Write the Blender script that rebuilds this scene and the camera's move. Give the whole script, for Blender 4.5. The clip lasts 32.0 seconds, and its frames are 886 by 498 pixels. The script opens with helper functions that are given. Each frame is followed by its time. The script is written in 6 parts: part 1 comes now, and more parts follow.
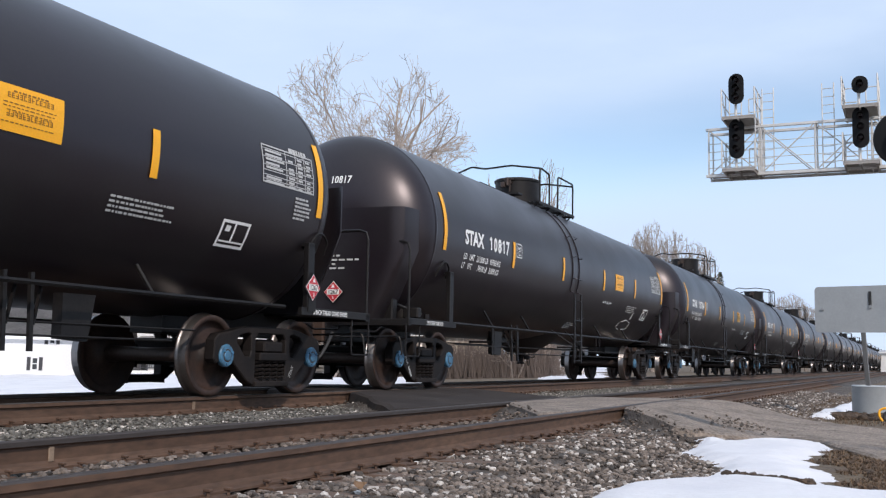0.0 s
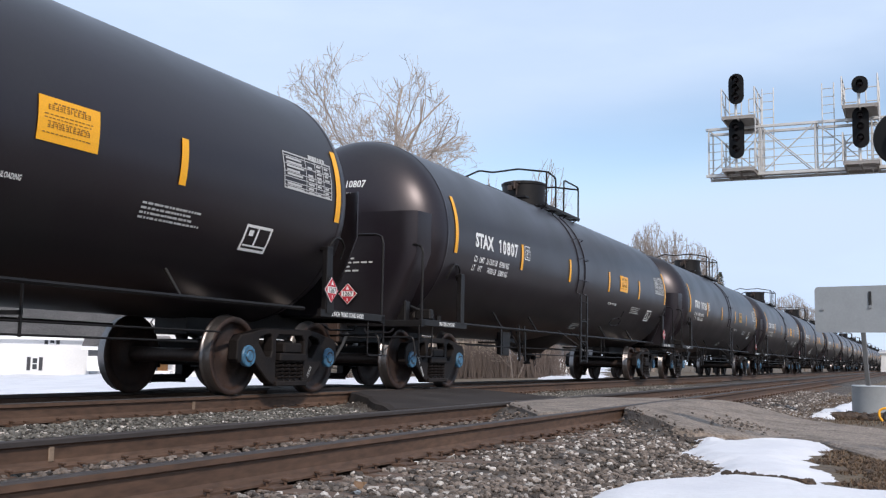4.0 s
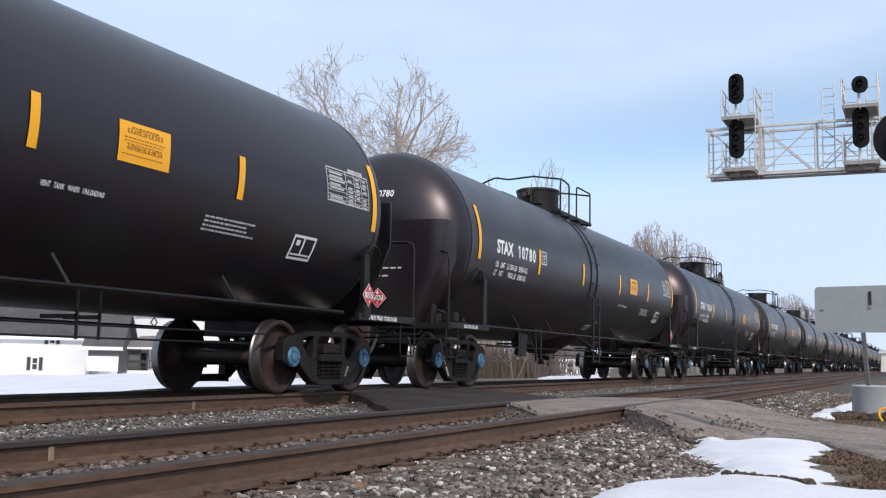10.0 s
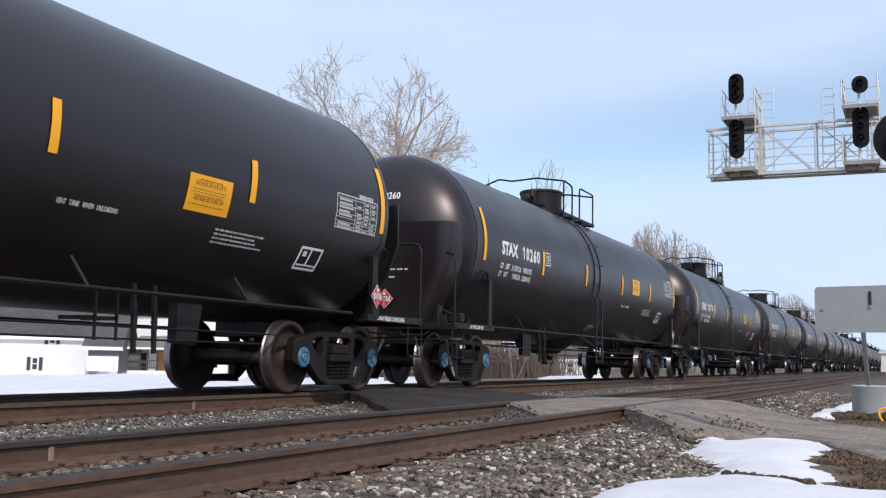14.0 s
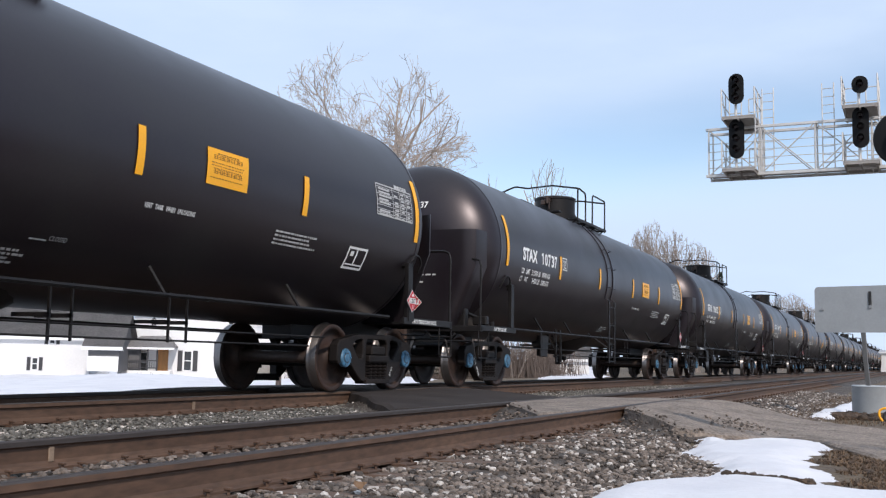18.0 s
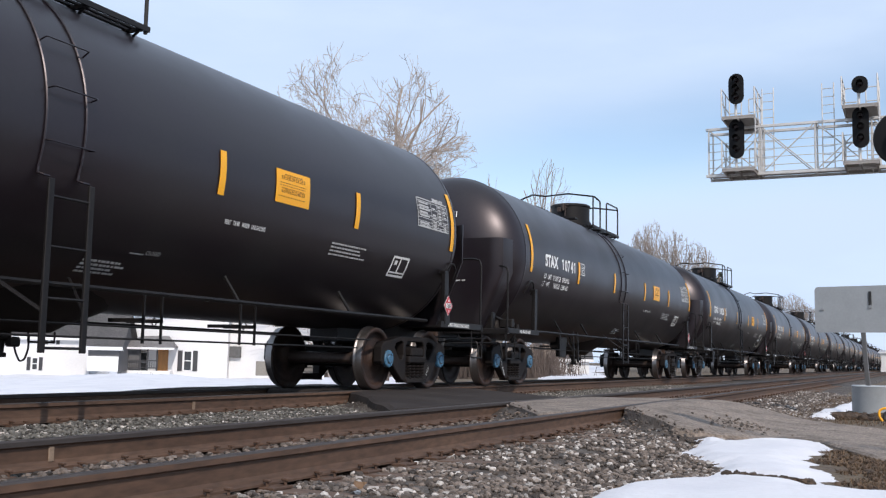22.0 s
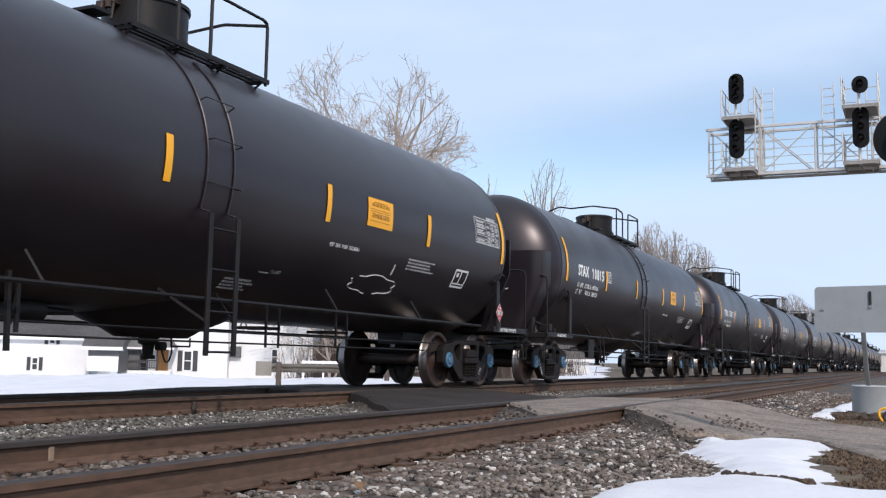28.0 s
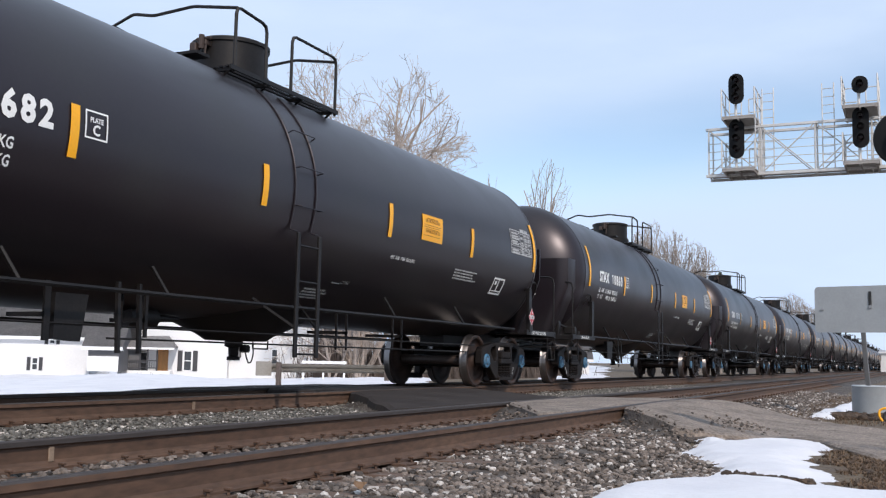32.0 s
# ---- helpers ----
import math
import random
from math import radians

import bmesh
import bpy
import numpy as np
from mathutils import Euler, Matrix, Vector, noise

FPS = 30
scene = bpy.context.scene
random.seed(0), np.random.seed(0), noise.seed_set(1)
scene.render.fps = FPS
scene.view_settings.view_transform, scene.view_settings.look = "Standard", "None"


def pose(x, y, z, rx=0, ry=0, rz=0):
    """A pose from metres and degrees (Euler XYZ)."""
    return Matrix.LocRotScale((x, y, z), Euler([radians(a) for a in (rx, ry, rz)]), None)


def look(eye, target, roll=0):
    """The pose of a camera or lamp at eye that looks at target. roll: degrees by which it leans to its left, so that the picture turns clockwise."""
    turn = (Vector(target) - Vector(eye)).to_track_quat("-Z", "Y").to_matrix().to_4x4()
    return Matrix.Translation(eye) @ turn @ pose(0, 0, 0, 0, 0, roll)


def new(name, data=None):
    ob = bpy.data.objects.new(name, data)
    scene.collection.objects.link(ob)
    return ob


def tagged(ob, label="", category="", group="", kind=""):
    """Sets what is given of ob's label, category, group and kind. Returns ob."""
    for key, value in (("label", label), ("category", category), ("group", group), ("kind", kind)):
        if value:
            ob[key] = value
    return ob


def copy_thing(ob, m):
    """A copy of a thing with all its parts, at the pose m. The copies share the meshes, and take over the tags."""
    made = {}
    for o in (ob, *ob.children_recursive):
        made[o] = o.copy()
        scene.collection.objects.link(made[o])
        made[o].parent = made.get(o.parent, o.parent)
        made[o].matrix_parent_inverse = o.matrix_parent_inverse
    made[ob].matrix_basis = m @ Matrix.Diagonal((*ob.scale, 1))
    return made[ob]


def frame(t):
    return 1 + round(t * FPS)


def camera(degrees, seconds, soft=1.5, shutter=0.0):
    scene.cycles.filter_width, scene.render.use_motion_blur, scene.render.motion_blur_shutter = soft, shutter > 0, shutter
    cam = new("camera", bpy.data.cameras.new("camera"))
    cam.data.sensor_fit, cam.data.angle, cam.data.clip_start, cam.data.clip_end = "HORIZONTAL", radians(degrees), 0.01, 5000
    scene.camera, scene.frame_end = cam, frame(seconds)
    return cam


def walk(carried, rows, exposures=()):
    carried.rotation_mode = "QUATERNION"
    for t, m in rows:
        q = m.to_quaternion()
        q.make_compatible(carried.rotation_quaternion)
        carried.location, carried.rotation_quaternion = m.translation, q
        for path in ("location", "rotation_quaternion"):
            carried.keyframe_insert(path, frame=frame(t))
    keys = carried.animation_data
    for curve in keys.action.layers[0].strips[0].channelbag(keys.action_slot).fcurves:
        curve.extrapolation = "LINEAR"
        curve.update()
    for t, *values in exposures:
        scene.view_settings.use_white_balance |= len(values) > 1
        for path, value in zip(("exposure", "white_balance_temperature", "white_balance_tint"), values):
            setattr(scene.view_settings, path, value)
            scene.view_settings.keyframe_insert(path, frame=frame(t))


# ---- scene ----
cam = camera(46.88, 32.0, 1.25)
EYE = Vector((0.0, 0.0, 0.4584))
yaw, pitch = radians(24.934), radians(6.184)
AIM = EYE + Vector((-math.sin(yaw) * math.cos(pitch), math.cos(yaw) * math.cos(pitch), math.sin(pitch)))
STAND = look(EYE, AIM, 1.133)
walk(cam, [(0, STAND), (32, STAND)], exposures=[(0, 0.0, 6720, 13), (32, 0.0, 6720, 13)])

# ---- sky and sun ----
SUN_ELEV, SUN_AZ = radians(38), radians(137)
sun = new("sun", bpy.data.lights.new("sun", "SUN"))
sun.data.energy, sun.data.angle, sun.data.color = 3.0, radians(0.6), (1.0, 0.925, 0.85)
TO_SUN = Vector((math.sin(SUN_AZ) * math.cos(SUN_ELEV), math.cos(SUN_AZ) * math.cos(SUN_ELEV), math.sin(SUN_ELEV)))
sun.matrix_world = look(TO_SUN * 50, (0, 0, 0))

world = bpy.data.worlds.new("sky")
scene.world = world
world.use_nodes = True
wn, wl = world.node_tree.nodes, world.node_tree.links
sky = wn.new("ShaderNodeTexSky")
sky.sky_type, sky.sun_disc = "NISHITA", False
sky.sun_elevation, sky.sun_rotation = SUN_ELEV, SUN_AZ
sky.air_density, sky.dust_density, sky.ozone_density = 1.0, 0.4, 1.1
coord = wn.new("ShaderNodeTexCoord")
stretch = wn.new("ShaderNodeMapping")
stretch.inputs["Scale"].default_value = (1.2, 1.2, 4.2)
stretch.inputs["Rotation"].default_value = (0.12, -0.10, 0.5)
veil = wn.new("ShaderNodeTexNoise")
veil.inputs["Scale"].default_value, veil.inputs["Detail"].default_value, veil.inputs["Roughness"].default_value = 1.7, 7, 0.55
ramp = wn.new("ShaderNodeMapRange")
ramp.inputs["From Min"].default_value, ramp.inputs["From Max"].default_value = 0.38, 0.66
ramp.inputs["To Min"].default_value, ramp.inputs["To Max"].default_value = 0.60, 0.95
# a blue gap between two sheets of thin cloud
gap = wn.new("ShaderNodeVectorMath")
gap.operation = "DOT_PRODUCT"
gap.inputs[1].default_value = (0.1097, 0.2308, -0.9668)
away = wn.new("ShaderNodeMath")
away.operation = "ABSOLUTE"
cover = wn.new("ShaderNodeMapRange")
cover.interpolation_type = "SMOOTHSTEP"
cover.inputs["From Min"].default_value, cover.inputs["From Max"].default_value = 0.0, 0.085
cover.inputs["To Min"].default_value, cover.inputs["To Max"].default_value = -0.72, 0.22
both = wn.new("ShaderNodeMath")
both.operation, both.use_clamp = "ADD", True
wl.new(coord.outputs["Generated"], gap.inputs[0])
wl.new(gap.outputs["Value"], away.inputs[0])
wl.new(away.outputs[0], cover.inputs["Value"])
wl.new(cover.outputs["Result"], both.inputs[0])
wl.new(ramp.outputs["Result"], both.inputs[1])
mixer = wn.new("ShaderNodeMix")
mixer.data_type = "RGBA"
mixer.inputs["B"].default_value = (4.05, 5.15, 6.75, 1)
wl.new(coord.outputs["Generated"], stretch.inputs["Vector"])
wl.new(stretch.outputs["Vector"], veil.inputs["Vector"])
wl.new(veil.outputs["Fac"], ramp.inputs["Value"])
wl.new(both.outputs[0], mixer.inputs["Factor"])
wl.new(sky.outputs["Color"], mixer.inputs["A"])
wl.new(mixer.outputs["Result"], wn["Background"].inputs["Color"])
wn["Background"].inputs["Strength"].default_value = 0.16

# ---- materials ----


def mat(name, color, rough=0.6, metal=0.0, vary=0.25, scale=3.0, fine=40.0, bump=0.15, depth=0.01, tint=None, stain=0.0,
        stretch=(1, 1, 1), random_amount=0.0, coat=0.0, spec=0.5):
    """A painted, stony or rusty surface: base colour, a second colour in large patches, fine grain, relief."""
    m = bpy.data.materials.new(name)
    m.use_nodes = True
    n, l = m.node_tree.nodes, m.node_tree.links
    b = n["Principled BSDF"]
    tc, mp = n.new("ShaderNodeTexCoord"), n.new("ShaderNodeMapping")
    mp.inputs["Scale"].default_value = stretch
    l.new(tc.outputs["Object"], mp.inputs["Vector"])
    big, small = n.new("ShaderNodeTexNoise"), n.new("ShaderNodeTexNoise")
    big.inputs["Scale"].default_value, big.inputs["Detail"].default_value = scale, 5
    small.inputs["Scale"].default_value, small.inputs["Detail"].default_value = fine, 3
    for t in (big, small):
        l.new(mp.outputs["Vector"], t.inputs["Vector"])
    patch = n.new("ShaderNodeMapRange")
    patch.inputs["From Min"].default_value, patch.inputs["From Max"].default_value = 0.42, 0.68
    patch.inputs["To Max"].default_value = stain if tint else 0
    l.new(big.outputs["Fac"], patch.inputs["Value"])
    mx = n.new("ShaderNodeMix")
    mx.data_type = "RGBA"
    mx.inputs["A"].default_value = (*color, 1)
    mx.inputs["B"].default_value = (*(tint or color), 1)
    l.new(patch.outputs["Result"], mx.inputs["Factor"])
    grain = n.new("ShaderNodeMapRange")
    grain.inputs["From Min"].default_value, grain.inputs["From Max"].default_value = 0.25, 0.75
    grain.inputs["To Min"].default_value, grain.inputs["To Max"].default_value = 1 - vary, 1 + vary
    l.new(small.outputs["Fac"], grain.inputs["Value"])
    value = grain.outputs["Result"]
    if random_amount:
        info, rr, mul = n.new("ShaderNodeNewGeometry"), n.new("ShaderNodeMapRange"), n.new("ShaderNodeMath")
        rr.inputs["To Min"].default_value, rr.inputs["To Max"].default_value = 1 - random_amount, 1 + random_amount
        l.new(info.outputs["Random Per Island"], rr.inputs["Value"])
        mul.operation = "MULTIPLY"
        l.new(value, mul.inputs[0])
        l.new(rr.outputs["Result"], mul.inputs[1])
        value = mul.outputs[0]
    hsv = n.new("ShaderNodeHueSaturation")
    l.new(mx.outputs["Result"], hsv.inputs["Color"])
    l.new(value, hsv.inputs["Value"])
    l.new(hsv.outputs["Color"], b.inputs["Base Color"])
    rg = n.new("ShaderNodeMapRange")
    rg.inputs["To Min"].default_value, rg.inputs["To Max"].default_value = max(0, rough - 0.1), min(1, rough + 0.1)
    l.new(big.outputs["Fac"], rg.inputs["Value"])
    l.new(rg.outputs["Result"], b.inputs["Roughness"])
    b.inputs["Metallic"].default_value = metal
    b.inputs["Specular IOR Level"].default_value = spec
    b.inputs["Coat Weight"].default_value = coat
    if bump:
        bp = n.new("ShaderNodeBump")
        bp.inputs["Strength"].default_value, bp.inputs["Distance"].default_value = bump, depth
        l.new(small.outputs["Fac"], bp.inputs["Height"])
        l.new(bp.outputs["Normal"], b.inputs["Normal"])
    return m


TANK = mat("black_tank_paint", (0.0114, 0.0082, 0.0106), 0.36, vary=0.12, scale=0.9, fine=22, bump=0.03, depth=0.004, tint=(0.017, 0.016, 0.016), stain=0.7, spec=0.5)
TANK.node_tree.nodes["Principled BSDF"].inputs["Specular Tint"].default_value = (1.0, 0.915, 0.955, 1)
STEEL = mat("black_frame_paint", (0.0085, 0.0074, 0.0078), 0.5, vary=0.3, scale=2.5, fine=30, bump=0.1, depth=0.004, tint=(0.018, 0.016, 0.015), stain=0.6, spec=0.25)
CAST = mat("dusty_cast_steel", (0.0110, 0.0088, 0.0084), 0.65, vary=0.3, scale=3, fine=45, bump=0.25, depth=0.006, tint=(0.023, 0.0175, 0.0155), stain=0.7, spec=0.2)
WHEEL = mat("rusty_wheel_steel", (0.046, 0.025, 0.018), 0.62, metal=0.15, vary=0.3, scale=3.5, fine=40, bump=0.15, depth=0.004, tint=(0.020, 0.015, 0.014), stain=0.9)
TREAD = mat("polished_tread", (0.22, 0.205, 0.20), 0.36, metal=0.95, vary=0.15, scale=6, fine=60, bump=0.02)
AXLE = mat("axle_steel", (0.050, 0.034, 0.028), 0.55, metal=0.3, vary=0.25, scale=4, fine=30, bump=0.1)
CAP = mat("blue_bearing_cap", (0.050, 0.160, 0.270), 0.5, vary=0.25, scale=9, fine=50, bump=0.1, depth=0.003, tint=(0.03, 0.05, 0.07), stain=0.6)
YELLOW = mat("yellow_reflective", (0.88, 0.40, 0.008), 0.4, vary=0.06, scale=5, fine=60, bump=0.0)
WHITE = mat("white_lettering", (0.78, 0.78, 0.76), 0.55, vary=0.08, scale=8, fine=80, bump=0.0)
GREYMARK = mat("grey_lettering", (0.46, 0.46, 0.45), 0.6, vary=0.15, scale=8, fine=80, bump=0.0)
FAINT = mat("rubbed_chalk", (0.075, 0.072, 0.075), 0.8, vary=0.3, scale=8, fine=80, bump=0.0)
RED = mat("red_placard", (0.55, 0.030, 0.045), 0.45, vary=0.08, scale=8, fine=60, bump=0.0)
SIGNINK = mat("brown_sign_ink", (0.24, 0.105, 0.010), 0.5, vary=0.1, bump=0.0)
INK = mat("black_ink", (0.02, 0.02, 0.02), 0.5, vary=0.1, bump=0.0)
RUSTY = mat("rusty_coupler", (0.050, 0.027, 0.018), 0.75, vary=0.3, scale=5, fine=40, bump=0.3, depth=0.006, tint=(0.026, 0.017, 0.013), stain=0.8)
RAIL = mat("rail_rust", (0.078, 0.043, 0.027), 0.8, vary=0.34, scale=2.4, fine=30, bump=0.25, depth=0.005, tint=(0.110, 0.063, 0.040), stain=0.9, stretch=(1, 0.25, 1))
HEAD = mat("rail_running_surface", (0.056, 0.047, 0.044), 0.6, metal=0.15, vary=0.2, scale=2, fine=60, bump=0.03, stretch=(1, 0.1, 1), spec=0.25)
BALLAST = mat("ballast_grit", (0.053, 0.041, 0.033), 0.9, vary=0.45, scale=1.6, fine=34, bump=0.9, depth=0.03, tint=(0.105, 0.090, 0.078), stain=0.8)
STONE = mat("ballast_stone", (0.120, 0.098, 0.083), 0.85, vary=0.25, scale=7, fine=60, bump=0.25, depth=0.005, tint=(0.10, 0.076, 0.06), stain=0.7, random_amount=0.78)
GREYSTONE = mat("grey_ballast_stone", (0.118, 0.112, 0.100), 0.85, vary=0.25, scale=7, fine=60, bump=0.25, depth=0.005, tint=(0.095, 0.088, 0.076), stain=0.7, random_amount=0.6)
PALESTONE = mat("pale_stone", (0.43, 0.40, 0.37), 0.85, vary=0.25, scale=7, fine=60, bump=0.25, depth=0.005, tint=(0.26, 0.21, 0.18), stain=0.6, random_amount=0.4)
TIE = mat("weathered_tie_wood", (0.098, 0.060, 0.042), 0.9, vary=0.35, scale=3, fine=20, bump=0.6, depth=0.01, tint=(0.125, 0.088, 0.066), stain=0.9, stretch=(0.3, 3, 3))
DIRT = mat("winter_dirt", (0.095, 0.068, 0.045), 0.95, vary=0.4, scale=0.9, fine=14, bump=0.8, depth=0.04, tint=(0.125, 0.098, 0.062), stain=0.9)
SNOW = mat("old_snow", (0.66, 0.655, 0.675), 0.65, vary=0.03, scale=1.2, fine=14, bump=0.35, depth=0.03, tint=(0.57, 0.57, 0.60), stain=0.7, spec=0.3)
ASPHALT = mat("worn_asphalt", (0.215, 0.173, 0.141), 0.9, vary=0.6, scale=2.4, fine=30, bump=0.9, depth=0.012, tint=(0.118, 0.096, 0.079), stain=0.9)
TAR = mat("dark_crossing_asphalt", (0.034, 0.028, 0.026), 0.9, vary=0.25, scale=1.2, fine=45, bump=0.4, depth=0.006, tint=(0.050, 0.042, 0.038), stain=0.8, spec=0.15)
GRASS = mat("dead_grass", (0.135, 0.085, 0.048), 0.95, vary=0.4, scale=2.2, fine=40, bump=0.4, depth=0.02, tint=(0.085, 0.05, 0.03), stain=0.9, random_amount=0.45)
GALV = mat("galvanised_steel", (0.34, 0.35, 0.36), 0.5, metal=0.4, vary=0.08, scale=3, fine=20, bump=0.03, tint=(0.27, 0.28, 0.29), stain=0.6)
SIGNBACK = mat("grey_sign_back", (0.36, 0.38, 0.39), 0.5, metal=0.2, vary=0.05, scale=3, fine=25, bump=0.03, tint=(0.31, 0.33, 0.34), stain=0.7)
GANTRY = mat("aluminium_truss", (0.56, 0.55, 0.53), 0.5, metal=0.3, vary=0.1, scale=2, fine=20, bump=0.05, tint=(0.44, 0.42, 0.40), stain=0.6)
WALK = mat("walkway_grating", (0.30, 0.28, 0.26), 0.7, metal=0.2, vary=0.2, scale=3, fine=60, bump=0.2)
BLACK = mat("signal_black", (0.005, 0.005, 0.0055), 0.6, vary=0.2, scale=3, fine=30, bump=0.05, spec=0.2)
LENS = mat("dark_signal_lens", (0.012, 0.006, 0.006), 0.3, vary=0.1, bump=0.0)
BARK = mat("pale_winter_bark", (0.40, 0.335, 0.285), 0.9, vary=0.3, scale=1.5, fine=12, bump=0.4, depth=0.02, tint=(0.28, 0.23, 0.195), stain=0.7)
BARK2 = mat("grey_brown_bark", (0.30, 0.255, 0.225), 0.9, vary=0.3, scale=1.5, fine=12, bump=0.3, depth=0.02, tint=(0.25, 0.21, 0.18), stain=0.7)
BRUSH = mat("dark_brush_stems", (0.100, 0.078, 0.068), 0.9, vary=0.3, scale=1.5, fine=12, bump=0.3, depth=0.02, tint=(0.13, 0.10, 0.085), stain=0.7)
NEEDLE = mat("evergreen_needles", (0.035, 0.048, 0.026), 0.9, vary=0.4, scale=1.2, fine=10, bump=0.2, random_amount=0.4)
SIDING = mat("white_clapboard", (0.73, 0.73, 0.73), 0.7, vary=0.04, scale=0.5, fine=8, bump=0.1, tint=(0.68, 0.68, 0.68), stain=0.6)
GREYWALL = mat("grey_siding", (0.12, 0.12, 0.125), 0.8, vary=0.1, scale=0.6, fine=8, bump=0.1, tint=(0.10, 0.10, 0.105), stain=0.6)
SHINGLE = mat("grey_shingles", (0.16, 0.155, 0.155), 0.9, vary=0.3, scale=0.8, fine=9, bump=0.4, depth=0.02, tint=(0.21, 0.20, 0.20), stain=0.8, stretch=(1, 1, 3))
SHUTTER = mat("dark_shutters", (0.045, 0.045, 0.05), 0.6, vary=0.1, bump=0.0)
TRIM = mat("white_trim", (0.80, 0.80, 0.80), 0.5, vary=0.03, bump=0.0)
PANE = mat("window_glass", (0.05, 0.055, 0.06), 0.08, vary=0.1, scale=1, fine=4, bump=0.0)
DOORWOOD = mat("varnished_door", (0.42, 0.20, 0.065), 0.5, vary=0.2, scale=2, fine=12, bump=0.05, tint=(0.33, 0.15, 0.05), stain=0.7, stretch=(1, 1, 0.2))
TANWALL = mat("tan_siding", (0.46, 0.40, 0.33), 0.8, vary=0.08, scale=0.7, fine=8, bump=0.1, tint=(0.40, 0.35, 0.29), stain=0.5)
MAUVE = mat("mauve_siding", (0.20, 0.155, 0.16), 0.8, vary=0.1, scale=0.7, fine=8, bump=0.1, tint=(0.16, 0.125, 0.13), stain=0.6)
WELD = mat("tan_rust_weld", (0.26, 0.19, 0.135), 0.85, vary=0.25, scale=6, fine=50, bump=0.2, depth=0.004, tint=(0.17, 0.115, 0.08), stain=0.7)
POST = mat("dull_steel_post", (0.13, 0.13, 0.13), 0.55, metal=0.3, vary=0.12, scale=4, fine=30, bump=0.05, tint=(0.09, 0.085, 0.08), stain=0.6)
SOIL = mat("dark_wet_soil", (0.050, 0.034, 0.024), 0.95, vary=0.4, scale=4, fine=40, bump=0.6, depth=0.01, tint=(0.085, 0.052, 0.030), stain=0.8, random_amount=0.4)
LEAFB = mat("dead_leaf", (0.16, 0.09, 0.045), 0.8, vary=0.2, bump=0.0)

# ---- mesh helpers ----


def part(name, bm, material, parent=None, label="", smooth=False):
    """Link a bmesh as one mesh object, under a thing or a part."""
    if smooth:
        for e in bm.edges:
            if len(e.link_faces) == 2 and e.calc_face_angle(0) > 0.6:
                e.smooth = False
    me = bpy.data.meshes.new(name)
    bm.to_mesh(me)
    bm.free()
    return linked(name, me, material, parent, label, smooth)


def linked(name, me, material, parent=None, label="", smooth=False):
    for m in material if isinstance(material, (list, tuple)) else [material]:
        if m.name not in me.materials:
            me.materials.append(m)
    if smooth:
        me.polygons.foreach_set("use_smooth", [True] * len(me.polygons))
    ob = new(name, me)
    ob.parent = parent
    return tagged(ob, label)


def thing(name, label, category, group="", kind="", at=(0, 0, 0), turn=0):
    ob = new(name)
    ob.empty_display_size = 0.2
    ob.matrix_basis = pose(*at, 0, 0, turn)
    return tagged(ob, label, category, group, kind)


def box(bm, x0, x1, y0, y1, z0, z1, bevel=0.0, m=None):
    r = bmesh.ops.create_cube(bm, size=1)
    vs = r["verts"]
    for v in vs:
        v.co = Vector((x0 + (v.co.x + 0.5) * (x1 - x0), y0 + (v.co.y + 0.5) * (y1 - y0), z0 + (v.co.z + 0.5) * (z1 - z0)))
    if bevel:
        es = list({e for v in vs for e in v.link_edges})
        g = bmesh.ops.bevel(bm, geom=es, offset=bevel, segments=1, affect="EDGES", profile=0.5)
        vs = list({v for f in g["faces"] for v in f.verts} | {v for v in vs if v.is_valid})
    if m is not None:
        bmesh.ops.transform(bm, matrix=m, verts=vs)
    return bm


def rod(bm, p0, p1, r, seg=6, r1=None, caps=True):
    """A straight round bar from p0 to p1."""
    p0, p1 = Vector(p0), Vector(p1)
    d = p1 - p0
    q = d.to_track_quat("Z", "Y").to_matrix()
    r1 = r if r1 is None else r1
    a = [bm.verts.new(p0 + q @ Vector((r * math.cos(i * math.tau / seg), r * math.sin(i * math.tau / seg), 0))) for i in range(seg)]
    b = [bm.verts.new(p1 + q @ Vector((r1 * math.cos(i * math.tau / seg), r1 * math.sin(i * math.tau / seg), 0))) for i in range(seg)]
    for i in range(seg):
        bm.faces.new((a[i], a[(i + 1) % seg], b[(i + 1) % seg], b[i]))
    if caps:
        bm.faces.new(a[::-1])
        bm.faces.new(b)
    return bm


def pipe(bm, pts, r, seg=6, bend=0.0):
    """A bar bent along points; bend rounds its corners."""
    pts = [Vector(p) for p in pts]
    if bend:
        out = [pts[0]]
        for a, b, c in zip(pts, pts[1:], pts[2:]):
            u, w = (a - b), (c - b)
            k = min(bend, u.length * 0.45, w.length * 0.45)
            s, e = b + u.normalized() * k, b + w.normalized() * k
            out += [s, (s + e) / 4 + b / 2, e]
        pts = out + [pts[-1]]
    rings, up = [], None
    for i, p in enumerate(pts):
        d = (pts[min(i + 1, len(pts) - 1)] - pts[max(i - 1, 0)]).normalized()
        if up is None:
            up = d.orthogonal().normalized()
        up = (up - d * up.dot(d)).normalized()
        sd = d.cross(up)
        rings.append([bm.verts.new(p + (up * math.cos(k * math.tau / seg) + sd * math.sin(k * math.tau / seg)) * r) for k in range(seg)])
    for a, b in zip(rings, rings[1:]):
        for k in range(seg):
            bm.faces.new((a[k], a[(k + 1) % seg], b[(k + 1) % seg], b[k]))
    bm.faces.new(rings[0][::-1])
    bm.faces.new(rings[-1])
    return bm


